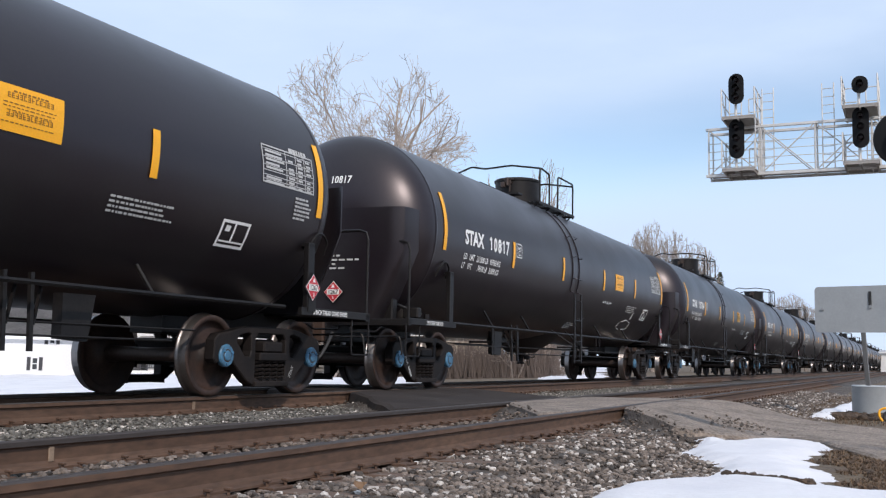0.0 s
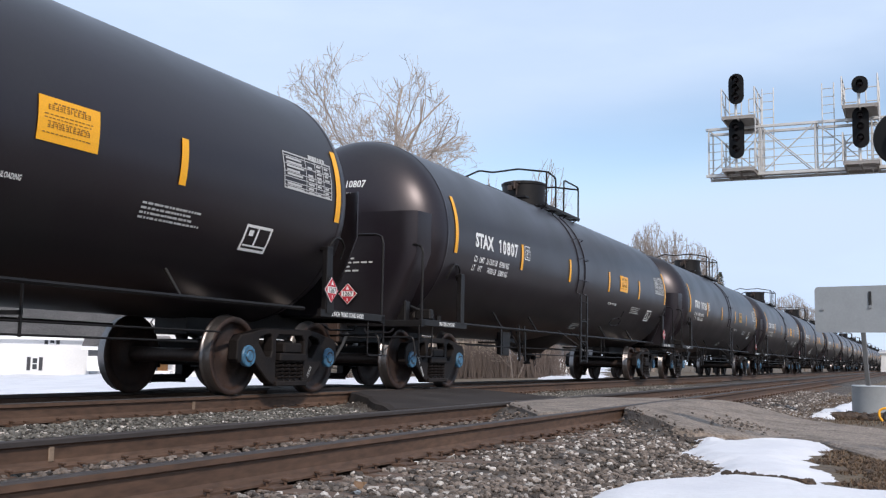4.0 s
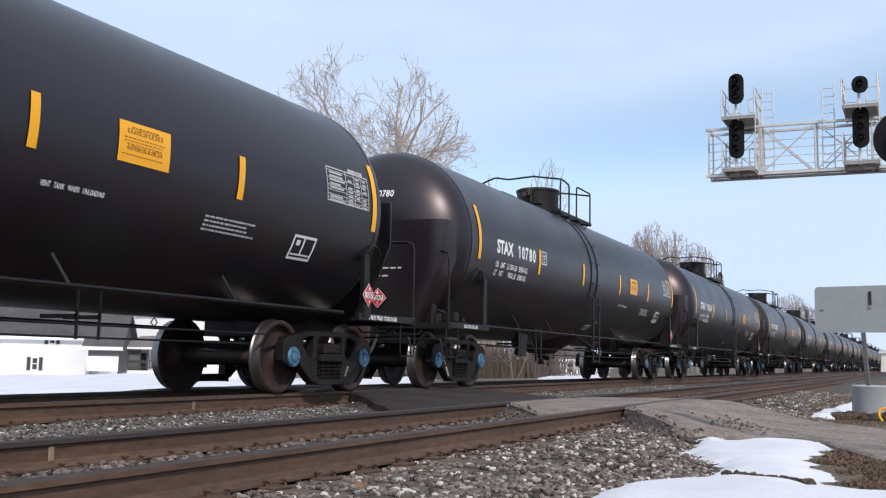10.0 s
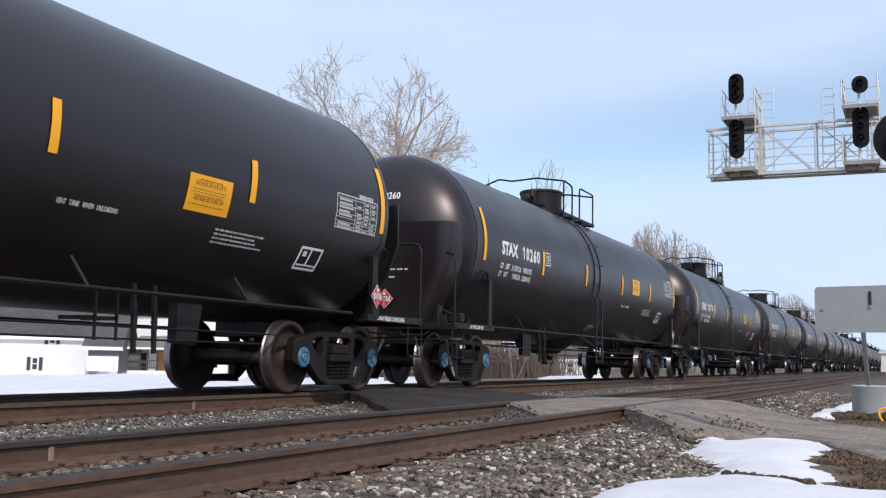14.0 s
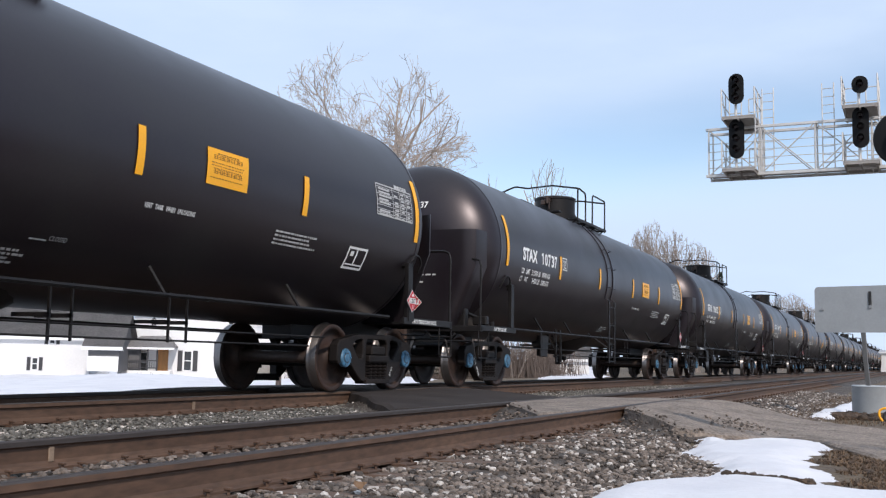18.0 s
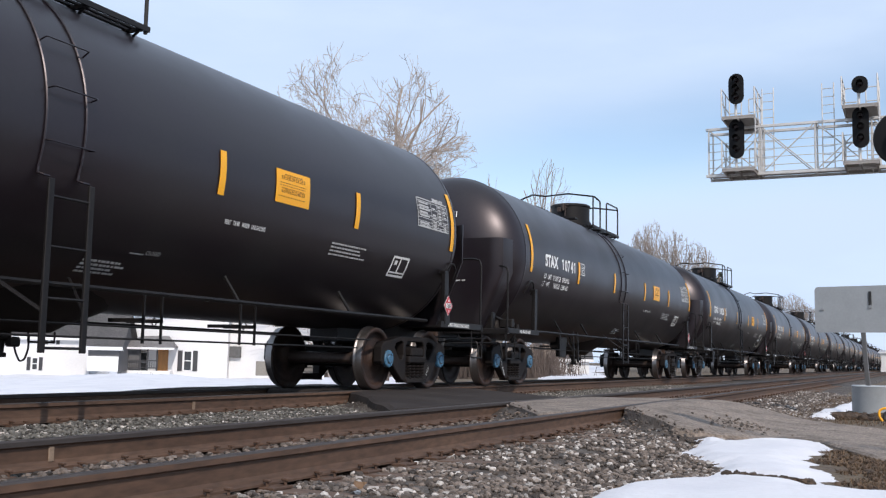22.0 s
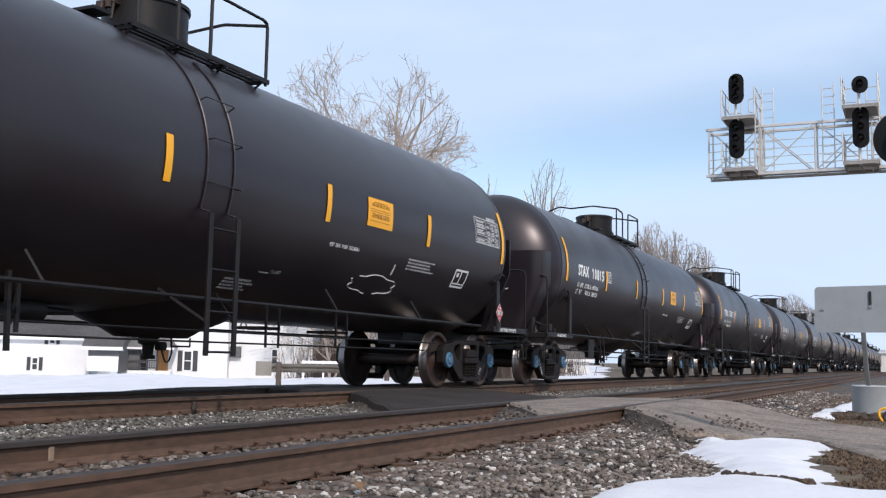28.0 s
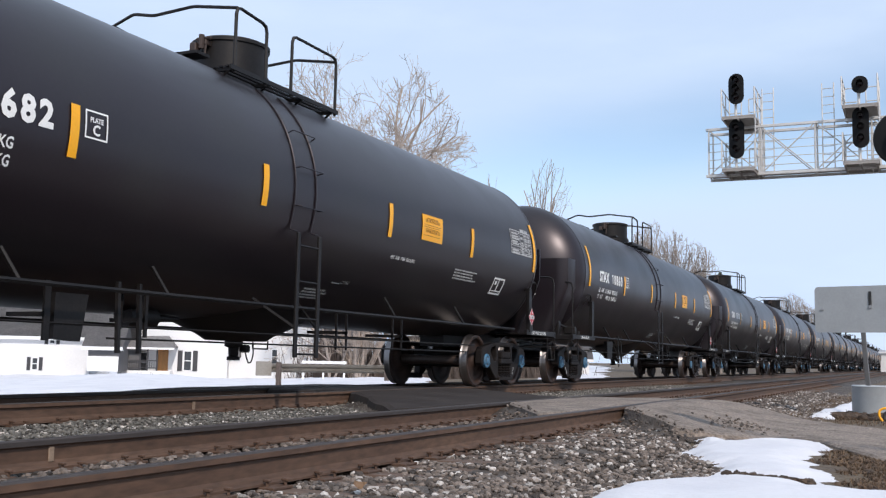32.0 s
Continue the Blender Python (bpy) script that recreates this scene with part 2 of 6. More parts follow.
def lathe(bm, profile, seg, axis="X", at=(0, 0, 0), start=0.0, sweep=math.tau, mark=None):
    """Turn (along, radius) pairs round an axis. mark: material index for each strip."""
    at = Vector(at)
    full = abs(sweep - math.tau) < 1e-6
    n = seg if full else seg + 1
    rings = []
    for a, r in profile:
        ring = []
        for i in range(n if r > 1e-6 else 1):
            t = start + sweep * i / seg
            c, s = r * math.cos(t), r * math.sin(t)
            ring.append(bm.verts.new(at + Vector({"X": (a, c, s), "Y": (c, a, s), "Z": (c, s, a)}[axis])))
        rings.append(ring)
    for j, (a, b) in enumerate(zip(rings, rings[1:])):
        for i in range(seg):
            k = (i + 1) % n
            if len(a) == 1 and len(b) == 1:
                continue
            if len(a) == 1:
                f = bm.faces.new((a[0], b[k], b[i]))
            elif len(b) == 1:
                f = bm.faces.new((a[i], a[k], b[0]))
            else:
                f = bm.faces.new((a[i], a[k], b[k], b[i]))
            if mark:
                f.material_index = mark[j]
    bmesh.ops.recalc_face_normals(bm, faces=bm.faces[:])
    return bm


def plate(bm, outline, holes, to3d, thick):
    """A flat plate with holes: outline and holes in 2D, to3d(a, b, t) places them; thick: its thickness along t."""
    es = []
    for loop in [outline, *holes]:
        vs = [bm.verts.new(to3d(a, b, 0)) for a, b in loop]
        es += [bm.edges.new((vs[i], vs[(i + 1) % len(vs)])) for i in range(len(vs))]
    fs = [g for g in bmesh.ops.triangle_fill(bm, use_beauty=True, edges=es)["geom"] if isinstance(g, bmesh.types.BMFace)]
    ex = bmesh.ops.extrude_face_region(bm, geom=fs)
    off = Vector(to3d(0, 0, thick)) - Vector(to3d(0, 0, 0))
    bmesh.ops.translate(bm, vec=off, verts=[v for v in ex["geom"] if isinstance(v, bmesh.types.BMVert)])
    bmesh.ops.recalc_face_normals(bm, faces=bm.faces[:])
    return bm


def strip(bm, profile, y0, y1, steps=1, marks=None):
    """Extrude an open or closed (x, z) profile along y."""
    ys = [y0 + (y1 - y0) * i / steps for i in range(steps + 1)]
    rows = [[bm.verts.new((x, y, z)) for x, z in profile] for y in ys]
    n = len(profile)
    for a, b in zip(rows, rows[1:]):
        for i in range(n):
            k = (i + 1) % n
            f = bm.faces.new((a[i], a[k], b[k], b[i]))
            if marks:
                f.material_index = marks[i]
    bm.faces.new(rows[0])
    bm.faces.new(rows[-1][::-1])
    bmesh.ops.recalc_face_normals(bm, faces=bm.faces[:])
    return bm


LETTERS = {}


def lettering(text, size, squeeze=1.0, bold=0.0, align="LEFT", slant=0.0):
    """The vertices and faces of a line of text in the x, y plane."""
    key = (text, size, squeeze, bold, align, slant)
    if key not in LETTERS:
        cu = bpy.data.curves.new("text", "FONT")
        cu.body, cu.size, cu.align_x, cu.resolution_u, cu.offset, cu.shear = text, size, align, 2, bold, slant
        ob = bpy.data.objects.new("text", cu)
        me = bpy.data.meshes.new_from_object(ob)
        LETTERS[key] = ([(v.co.x * squeeze, v.co.y) for v in me.vertices], [tuple(p.vertices) for p in me.polygons])
        bpy.data.objects.remove(ob)
        bpy.data.meshes.remove(me)
        bpy.data.curves.remove(cu)
    return LETTERS[key]


def written(bm, shape, to3d):
    vs = [bm.verts.new(to3d(x, y)) for x, y in shape[0]]
    for f in shape[1]:
        try:
            bm.faces.new([vs[i] for i in f])
        except ValueError:
            pass
    return bm

WORN = mat("weathered_guard_rail", (0.27, 0.25, 0.22), 0.65, metal=0.2, vary=0.12, scale=2, fine=20, bump=0.05, tint=(0.20, 0.17, 0.14), stain=0.7)

# ---- the tank car ----
TRACK_X = -8.06          # centre line of the track that the train runs on
PITCH = 18.26           # length of a car over its couplers
TC = 14.02               # between the trucks' centres; a car's origin is under its rear truck
R, ZC = 1.53, 2.414      # tank shell
Y0, Y1 = -0.74, 14.28    # welds of the heads
DOME = 0.75
AXLE_Z = 0.457


def shell(y, a, out=0.004):
    """A point on the near side of the tank at length y and a degrees above its middle."""
    return Vector(((R + out) * math.cos(radians(a)), y, ZC + (R + out) * math.sin(radians(a))))


def wrap(y, a, out=0.006):
    """Lays the plane of a text or decal on the tank's near side."""
    return lambda x, h: shell(y + x, a + math.degrees(h / R), out)


def patch_on_shell(bm, y0, y1, a0, a1, out=0.005, n=4, thick=0.004):
    lo = [[bm.verts.new(shell(y, a0 + (a1 - a0) * i / n, out + t)) for i in range(n + 1)] for y in (y0, y1) for t in (0, thick)]
    a, a_, b, b_ = lo
    for i in range(n):
        bm.faces.new((a_[i], b_[i], b_[i + 1], a_[i + 1]))
        bm.faces.new((a[i], a_[i], a_[i + 1], a[i + 1]))
        bm.faces.new((b_[i], b[i], b[i + 1], b_[i + 1]))
    bm.faces.new((a[0], b[0], b_[0], a_[0]))
    bm.faces.new((a_[n], b_[n], b[n], a[n]))
    return bm


def bars_on_shell(bm, y, a, widths, rows, h=0.045, gap=0.085, out=0.007, seed=3):
    """Lines of writing too small to read: short bars on the tank."""
    rnd = random.Random(seed)
    for k in range(rows):
        x = 0.0
        end = widths * rnd.uniform(0.72, 1.0)
        while x < end - 0.03:
            w = min(rnd.uniform(0.022, 0.075), widths - x)
            patch_on_shell(bm, y + x, y + x + w, a - math.degrees((k * gap + h) / R), a - math.degrees(k * gap / R), out, 1, 0.001)
            x += w + rnd.uniform(0.008, 0.020)
    return bm


def frame_on_shell(bm, y0, y1, a0, a1, w=0.022):
    dw = math.degrees(w / R)
    for (p, q, s, t) in ((y0, y1, a0, a0 + dw), (y0, y1, a1 - dw, a1), (y0, y0 + w, a0, a1), (y1 - w, y1, a0, a1)):
        patch_on_shell(bm, p, q, s, t, 0.006, 2, 0.001)
    return bm


def side_frame_outline():
    half = [(0.0, 0.80), (0.42, 0.80), (0.62, 0.775), (0.80, 0.735), (1.02, 0.70), (1.09, 0.63), (1.10, 0.42), (1.05, 0.36), (0.99, 0.40),
            (0.965, 0.56), (0.81, 0.56), (0.79, 0.44), (0.72, 0.36), (0.58, 0.25), (0.45, 0.155), (0.37, 0.125), (0.0, 0.125)]
    return half + [(-a, b) for a, b in half[-2:0:-1]]


def wheelset(parent, y):
    """Two wheels and two bearing caps on an axle; it turns about its own x axis."""
    bm = bmesh.new()
    lathe(bm, [(-1.05, 0.0), (-1.05, 0.075), (-0.80, 0.085), (-0.60, 0.10), (-0.2, 0.082), (0.2, 0.082), (0.60, 0.10), (0.80, 0.085), (1.05, 0.075), (1.05, 0)], 14, "X")
    ax = part("wheelset", bm, AXLE, parent, "rusty steel axle with two wheels", True)
    ax.matrix_parent_inverse = Matrix.Translation((0, y, AXLE_Z))
    for s in (1, -1):
        bm = bmesh.new()
        prof = [(0.83, 0.085), (0.83, 0.15), (0.795, 0.165), (0.775, 0.22), (0.755, 0.30), (0.765, 0.365), (0.80, 0.385), (0.825, 0.39), (0.830, 0.448),
                (0.822, 0.455), (0.735, 0.459), (0.712, 0.472), (0.700, 0.484), (0.688, 0.480), (0.682, 0.462), (0.682, 0.395), (0.705, 0.38), (0.725, 0.33),
                (0.715, 0.22), (0.69, 0.165), (0.66, 0.15), (0.66, 0.085)]
        mk = [0] * (len(prof) - 1)
        mk[9] = mk[10] = mk[11] = 1
        lathe(bm, [(s * a, r) for a, r in prof], 30, "X", mark=mk)
        me = bpy.data.meshes.new("wheel")
        bm.to_mesh(me)
        bm.free()
        linked("wheel", me, [WHEEL, TREAD], ax, "rust-brown wheel with a shiny tread", True)
        bm = bmesh.new()
        lathe(bm, [(s * 0.98, 0.0), (s * 0.98, 0.122), (s * 1.032, 0.128), (s * 1.046, 0.118), (s * 1.048, 0.060), (s * 1.060, 0.052), (s * 1.062, 0.0)], 20, "X")
        for k in range(3):
            t = k * math.tau / 3 + 0.4
            c = (s * 1.040, 0.088 * math.cos(t), 0.088 * math.sin(t))
            rod(bm, c, (s * 1.064, c[1], c[2]), 0.017, 6)
        part("bearing_cap", bm, CAP, ax, "faded blue bearing cap with three bolts", False)
    return ax


def spring_mesh():
    bm = bmesh.new()
    pts = []
    turns, seg = 5, 9
    for i in range(turns * seg + 1):
        t = i / seg * math.tau
        pts.append((0.062 * math.cos(t), 0.062 * math.sin(t), 0.235 * i / (turns * seg)))
    pipe(bm, pts, 0.014, 4)
    me = bpy.data.meshes.new("spring")
    bm.to_mesh(me)
    bm.free()
    return me


def truck(parent, y, coil):
    for s in (1, -1):
        bm = bmesh.new()
        holes = []
        for k in (1, -1):
            h = [(0.63, 0.690), (0.47, 0.725), (0.405, 0.705), (0.395, 0.52), (0.42, 0.455), (0.49, 0.44), (0.56, 0.50), (0.68, 0.63)]
            holes.append([(k * a, b) for a, b in h])
        holes.append([(-0.26, 0.72), (0.26, 0.72), (0.31, 0.66), (0.31, 0.20), (-0.31, 0.20), (-0.31, 0.66)])
        plate(bm, side_frame_outline(), holes, lambda a, b, t: Vector((s * (0.885 + t), y + a, b)), 0.135)
        bmesh.ops.bevel(bm, geom=[e for e in bm.edges if e.is_manifold and e.calc_face_angle(0) > 1.0], offset=0.012, segments=1, affect="EDGES")
        box(bm, s * 0.86, s * 1.06, y - 0.34, y + 0.34, 0.10, 0.165, 0.01)
        sf = part("side_frame", bm, CAST, parent, "dusty cast-steel truck side frame")
        if s > 0:
            for x, k in ((0.985, -0.21), (0.985, -0.07), (0.985, 0.07), (0.985, 0.21), (0.885, -0.14), (0.885, 0.0), (0.885, 0.14)):
                sp = linked("spring", coil, CAST, sf)
                sp.location = (x, y + k, 0.165)
        if s < 0:
            continue
        bm = bmesh.new()
        front = y > 5
        if front:
            written(bm, lettering("STAX", 0.062, 1.0, 0.001), lambda a, b: Vector((1.0225, y + 0.415 + 0.5 * a - 0.866 * b, 0.20 + 0.866 * a + 0.5 * b)))
        else:
            written(bm, lettering("STAX", 0.062, 1.0, 0.001), lambda a, b: Vector((1.0225, y - 0.70 + 0.56 * a + 0.83 * b, 0.50 - 0.83 * a + 0.56 * b)))
            for k in range(5):
                q0, q1 = 0.20 + 0.038 * k, 0.228 + 0.038 * k
                bm.faces.new([bm.verts.new((1.0225, y - 0.70 + 0.56 * a + 0.83 * b, 0.50 - 0.83 * a + 0.56 * b)) for a, b in ((q0, 0), (q1, 0), (q1, 0.044), (q0, 0.044))])
        tagged(part("frame_mark", bm, GREYMARK, sf, "small white painted letters"), kind="stuff")
        bm = bmesh.new()
        box(bm, s * 0.84, s * 1.07, y - 0.285, y + 0.285, 0.40, 0.50, 0.015)
        box(bm, s * 0.86, s * 1.06, y - 0.20, y + 0.20, 0.50, 0.63, 0.02)
        part("bolster_end", bm, CAST, parent)
        for k in (-1, 1):
            bm = bmesh.new()
            box(bm, s * 0.92, s * 1.0, y + k * 0.889 - 0.085, y + k * 0.889 + 0.085, 0.50, 0.615, 0.012)
            part("bearing_adapter", bm, CAST, parent)
    bm = bmesh.new()
    box(bm, -0.95, 0.95, y - 0.19, y + 0.19, 0.40, 0.66, 0.03)
    box(bm, -0.20, 0.20, y - 0.20, y + 0.20, 0.66, 0.80, 0.02)
    part("bolster", bm, CAST, parent)
    for k in (-1, 1):
        bm = bmesh.new()
        rod(bm, (-0.85, y + k * 0.36, 0.36), (0.85, y + k * 0.36, 0.36), 0.035, 6)
        for s in (1, -1):
            box(bm, s * 0.70, s * 0.80, y + k * 0.37, y + k * 0.44, 0.30, 0.56, 0.01)
        part("brake_beam", bm, STEEL, parent)


def flame_placard(parent, place):
    """A red diamond with a white rim, a white band and a number; place(a, b, out) lays it in the scene."""
    bm = bmesh.new()
    for r, o, t in ((0.185, 0.0, 0.004),):
        vs = [bm.verts.new(place(a * r, b * r, o)) for a, b in ((1, 0), (0, 1), (-1, 0), (0, -1))]
        bm.faces.new(vs)
    bk = part("placard", bm, STEEL, parent, "red diamond hazard placard")
    def dia(r, o, m, nm):
        bm = bmesh.new()
        bm.faces.new([bm.verts.new(place(a * r, b * r, o)) for a, b in ((1, 0), (0, 1), (-1, 0), (0, -1))])
        return part(nm, bm, m, bk)
    dia(0.160, 0.004, WHITE, "placard_rim")
    dia(0.150, 0.008, RED, "placard_face")
    bm = bmesh.new()
    for a0, a1, b0, b1 in ((-0.105, 0.105, -0.040, 0.040),):
        bm.faces.new([bm.verts.new(place(a, b, 0.012)) for a, b in ((a0, b0), (a1, b0), (a1, b1), (a0, b1))])
    part("placard_band", bm, WHITE, bk)
    bm = bmesh.new()
    sh = lettering("1267", 0.092, 0.95, 0.002, "CENTER")
    written(bm, sh, lambda x, h: place(x, h - 0.031, 0.016))
    part("placard_number", bm, INK, bk)
    bm = bmesh.new()
    written(bm, lettering("3", 0.06, 1, 0.002, "CENTER"), lambda x, h: place(x, h - 0.108, 0.016))
    vs = [bm.verts.new(place(a, b, 0.016)) for a, b in ((-0.03, 0.062), (0.03, 0.062), (0.018, 0.09), (0.0, 0.118), (-0.018, 0.09))]
    bm.faces.new(vs)
    tagged(part("placard_symbol", bm, WHITE, bk), kind="stuff")


def tank_car():
    car = thing("tank_car", "black tank car with white lettering and yellow stripes", "tank car", "tank cars of the train")
    seg = 56
    bm = bmesh.new()
    n = 6
    lathe(bm, [(Y0 + (Y1 - Y0) * i / n, R) for i in range(n + 1)], seg, "Y", (0, 0, ZC))
    part("tank_shell", bm, TANK, car, "black semi-gloss cylindrical tank", True)
    for end in (0, 1):
        bm = bmesh.new()
        prof = []
        for i in range(13):
            t = i / 12 * math.pi / 2
            prof.append(((Y0 - DOME * math.sin(t)) if end == 0 else (Y1 + DOME * math.sin(t)), R * math.cos(t) if i < 12 else 0.0))
        lathe(bm, prof, seg, "Y", (0, 0, ZC))
        part("tank_head", bm, TANK, car, "domed black tank head", True)
        # welded ring
        bm = bmesh.new()
        y = Y0 if end == 0 else Y1
        lathe(bm, [(y - 0.03, R), (y - 0.02, R + 0.006), (y + 0.02, R + 0.006), (y + 0.03, R)], seg, "Y", (0, 0, ZC))
        part("weld_seam", bm, TANK, car, "", True)
    E = lambda y, end: y if end == 0 else TC - y
    for end in (0, 1):
        sgn = -1 if end == 0 else 1
        # head shield: a flat plate before the lower half of the head, its sides bent back
        bm = bmesh.new()
        bends = ((0.0, 0.80), (0.40, 0.80), (0.80, 0.79), (0.93, 0.76), (0.985, 0.70), (1.0, 0.62), (1.015, 0.34))
        bends = bends if end == 0 else bends[:5]
        bends = [(-u, d) for u, d in bends[:0:-1]] + list(bends)
        cols, zs = len(bends) - 1, (1.02, 1.35, 1.70, 2.05, 2.66)
        grid = []
        for t in (0.0, 0.03):
            g = []
            for z in zs:
                hw = 0.94 + 0.44 * min(1.0, (z - 1.02) / 1.0)
                g.append([bm.verts.new((u * hw, (Y0 if end == 0 else Y1) + sgn * (d + t), z)) for u, d in bends])
            grid.append(g)
        inner, outer = grid
        for g in grid:
            for j in range(len(zs) - 1):
                for i in range(cols):
                    bm.faces.new((g[j][i], g[j][i + 1], g[j + 1][i + 1], g[j + 1][i]))
        for i in range(cols):
            for j in (0, len(zs) - 1):
                bm.faces.new((inner[j][i], inner[j][i + 1], outer[j][i + 1], outer[j][i]))
        for j in range(len(zs) - 1):
            for i in (0, cols):
                bm.faces.new((inner[j][i], inner[j + 1][i], outer[j + 1][i], outer[j][i]))
        bmesh.ops.recalc_face_normals(bm, faces=bm.faces[:])
        part("head_shield", bm, TANK, car, "black half-height head shield", True)
        # stub sill, end sill and side sills of the end platform
        bm = bmesh.new()
        a, b = sorted((E(-1.72, end), E(1.05, end)))
        box(bm, -0.24, 0.24, a, b, 0.70, 1.02, 0.01)
        part("stub_sill", bm, STEEL, car)
        bm = bmesh.new()
        a, b = sorted((E(-1.55, end), E(-1.45, end)))
        box(bm, -1.50, 1.50, a, b, 0.93, 1.03, 0.008)
        part("end_sill", bm, STEEL, car)
        bm = bmesh.new()
        a, b = sorted((E(-1.45, end), E(-0.95, end)))
        box(bm, -1.44, 1.44, a, b, 0.985, 1.02, 0.004)
        part("end_platform", bm, STEEL, car)
        for s in (1, -1):
            bm = bmesh.new()
            a, b = sorted((E(-1.55, end), E(0.10, end)))
            box(bm, s * 1.44, s * 1.50, a, b, 0.95, 1.045, 0.006)
            part("side_sill", bm, STEEL, car)
            if s < 0:
                continue
            # stanchion with a bent top and a grab hoop
            bm = bmesh.new()
            y = E(-0.08, end)
            box(bm, s * 1.43, s * 1.50, y - 0.07, y + 0.07, 1.0, 1.80, 0.006)
            box(bm, s * 1.30, s * 1.50, y - 0.07, y + 0.07, 1.77, 1.82, 0.006)
            part("stanchion", bm, STEEL, car)
            bm = bmesh.new()
            yy = E(-0.30, end)
            pipe(bm, [(s * 1.40, yy - 0.19, 1.72), (s * 1.47, yy - 0.17, 1.86), (s * 1.48, yy - 0.07, 1.95), (s * 1.48, yy + 0.07, 1.95), (s * 1.47, yy + 0.17, 1.86), (s * 1.40, yy + 0.19, 1.72)], 0.016, 6, 0.04)
            part("grab_hoop", bm, STEEL, car)
            # sill step
            bm = bmesh.new()
            for y in (E(-1.35, end),):
                pipe(bm, [(s * 1.47, y - 0.22, 0.96), (s * 1.47, y - 0.22, 0.50), (s * 1.47, y + 0.22, 0.50), (s * 1.47, y + 0.22, 0.96)], 0.011, 6, 0.04)
            part("sill_step", bm, STEEL, car)
        # handrail across the end
        yh = E(-1.50, end)
        bm = bmesh.new()
        pipe(bm, [(-1.47, yh, 1.0), (-1.47, yh, 2.15), (1.47, yh, 2.15), (1.47, yh, 1.0)], 0.019, 6, 0.12)
        part("end_handrail", bm, STEEL, car)
        # uncoupling lever and grab irons under the sill
        bm = bmesh.new()
        pipe(bm, [(0.55, yh + sgn * 0.05, 0.90), (0.60, yh + sgn * 0.10, 0.84), (1.00, yh + sgn * 0.10, 0.84), (1.05, yh + sgn * 0.05, 0.90)], 0.014, 5, 0.03)
        part("grab_iron", bm, STEEL, car)
        bm = bmesh.new()
        pipe(bm, [(0.12, yh + sgn * 0.25, 0.80), (0.5, yh + sgn * 0.12, 0.76), (1.38, yh + sgn * 0.08, 0.78), (1.42, yh + sgn * 0.08, 0.52)], 0.014, 5, 0.05)
        part("uncoupling_lever", bm, STEEL, car)
        # coupler, knuckle and air hose
        bm = bmesh.new()
        ya, yb = E(-1.70, end), E(-2.02, end)
        a, b = sorted((ya, yb))
        box(bm, -0.075, 0.075, a, b, 0.78, 0.93, 0.02)
        yk = E(-2.0, end)
        box(bm, -0.15, 0.02, yk - 0.10, yk + 0.07, 0.70, 1.0, 0.03)
        box(bm, 0.0, 0.16, yk - 0.06, yk + 0.09, 0.73, 0.97, 0.03)
        box(bm, -0.22, 0.22, E(-1.72, end) - 0.05, E(-1.72, end) + 0.05, 0.68, 1.04, 0.02)
        part("coupler", bm, RUSTY, car, "rusty knuckle coupler")
        bm = bmesh.new()
        pipe(bm, [(0.34, E(-1.70, end), 0.82), (0.36, E(-1.85, end), 0.66), (0.30, E(-1.98, end), 0.45), (0.20, E(-2.08, end), 0.36)], 0.026, 6, 0.06)
        part("air_hose", bm, INK, car)
        truck(car, 0 if end == 0 else TC, SPRING)
        for k in (-0.889, 0.889):
            wheelset(car, (0 if end == 0 else TC) + k)
    # running bar along each side with its braces
    for s in (1, -1):
        bm = bmesh.new()
        rod(bm, (s * 1.22, 0.05, 1.05), (s * 1.22, TC - 0.05, 1.05), 0.026, 6)
        part("side_rail", bm, STEEL, car)
        for y in (2.33, 4.22, 9.18, 11.65) if s > 0 else ():
            bm = bmesh.new()
            rod(bm, (s * 1.06, y - 0.10, 1.36), (s * 1.22, y, 1.05), 0.022, 6)
            part("rail_brace", bm, STEEL, car)
    # sump, outlet valve, belly saddle
    bm = bmesh.new()
    lathe(bm, [(1.06, 1.60), (0.86, 1.14), (0.73, 0.74), (0.65, 0.56), (0.645, 0.0)], 24, "Z", (0, 7.05, 0))
    for v in bm.verts:
        v.co.x *= 0.46
    part("outlet_saddle", bm, STEEL, car, "", True)
    bm = bmesh.new()
    lathe(bm, [(0.66, 0.12), (0.58, 0.12), (0.56, 0.07), (0.45, 0.06), (0.44, 0.085), (0.40, 0.085), (0.40, 0.0)], 14, "Z", (0, 7.0, 0))
    box(bm, 0.06, 0.18, 7.02, 7.13, 0.50, 0.60, 0.02)
    pipe(bm, [(0.1, 7.28, 0.66), (0.1, 7.28, 0.555), (0.1, 7.62, 0.555), (0.1, 7.62, 0.66)], 0.012, 5)
    part("outlet_valve", bm, CAST, car)
    bm = bmesh.new()
    pipe(bm, [(0.10, 7.08, 0.60), (0.12, 7.12, 0.44), (0.12, 7.17, 0.36), (0.12, 7.23, 0.38), (0.12, 7.27, 0.48), (0.10, 7.29, 0.62)], 0.010, 4, 0.02)
    part("chain", bm, STEEL, car, "hanging safety chain")
    # brake rigging below the tank
    for x, z, y0, y1 in ((1.00, 0.72, 1.2, 12.6), (1.02, 0.60, 3.6, 12.2)):
        bm = bmesh.new()
        rod(bm, (x, y0, z), (x, y1, z), 0.012, 6)
        part("brake_pipe", bm, STEEL, car)
    bm = bmesh.new()
    rod(bm, (-0.55, 1.3, 0.80), (-0.55, 12.6, 0.80), 0.014, 6)
    part("brake_rod", bm, STEEL, car)
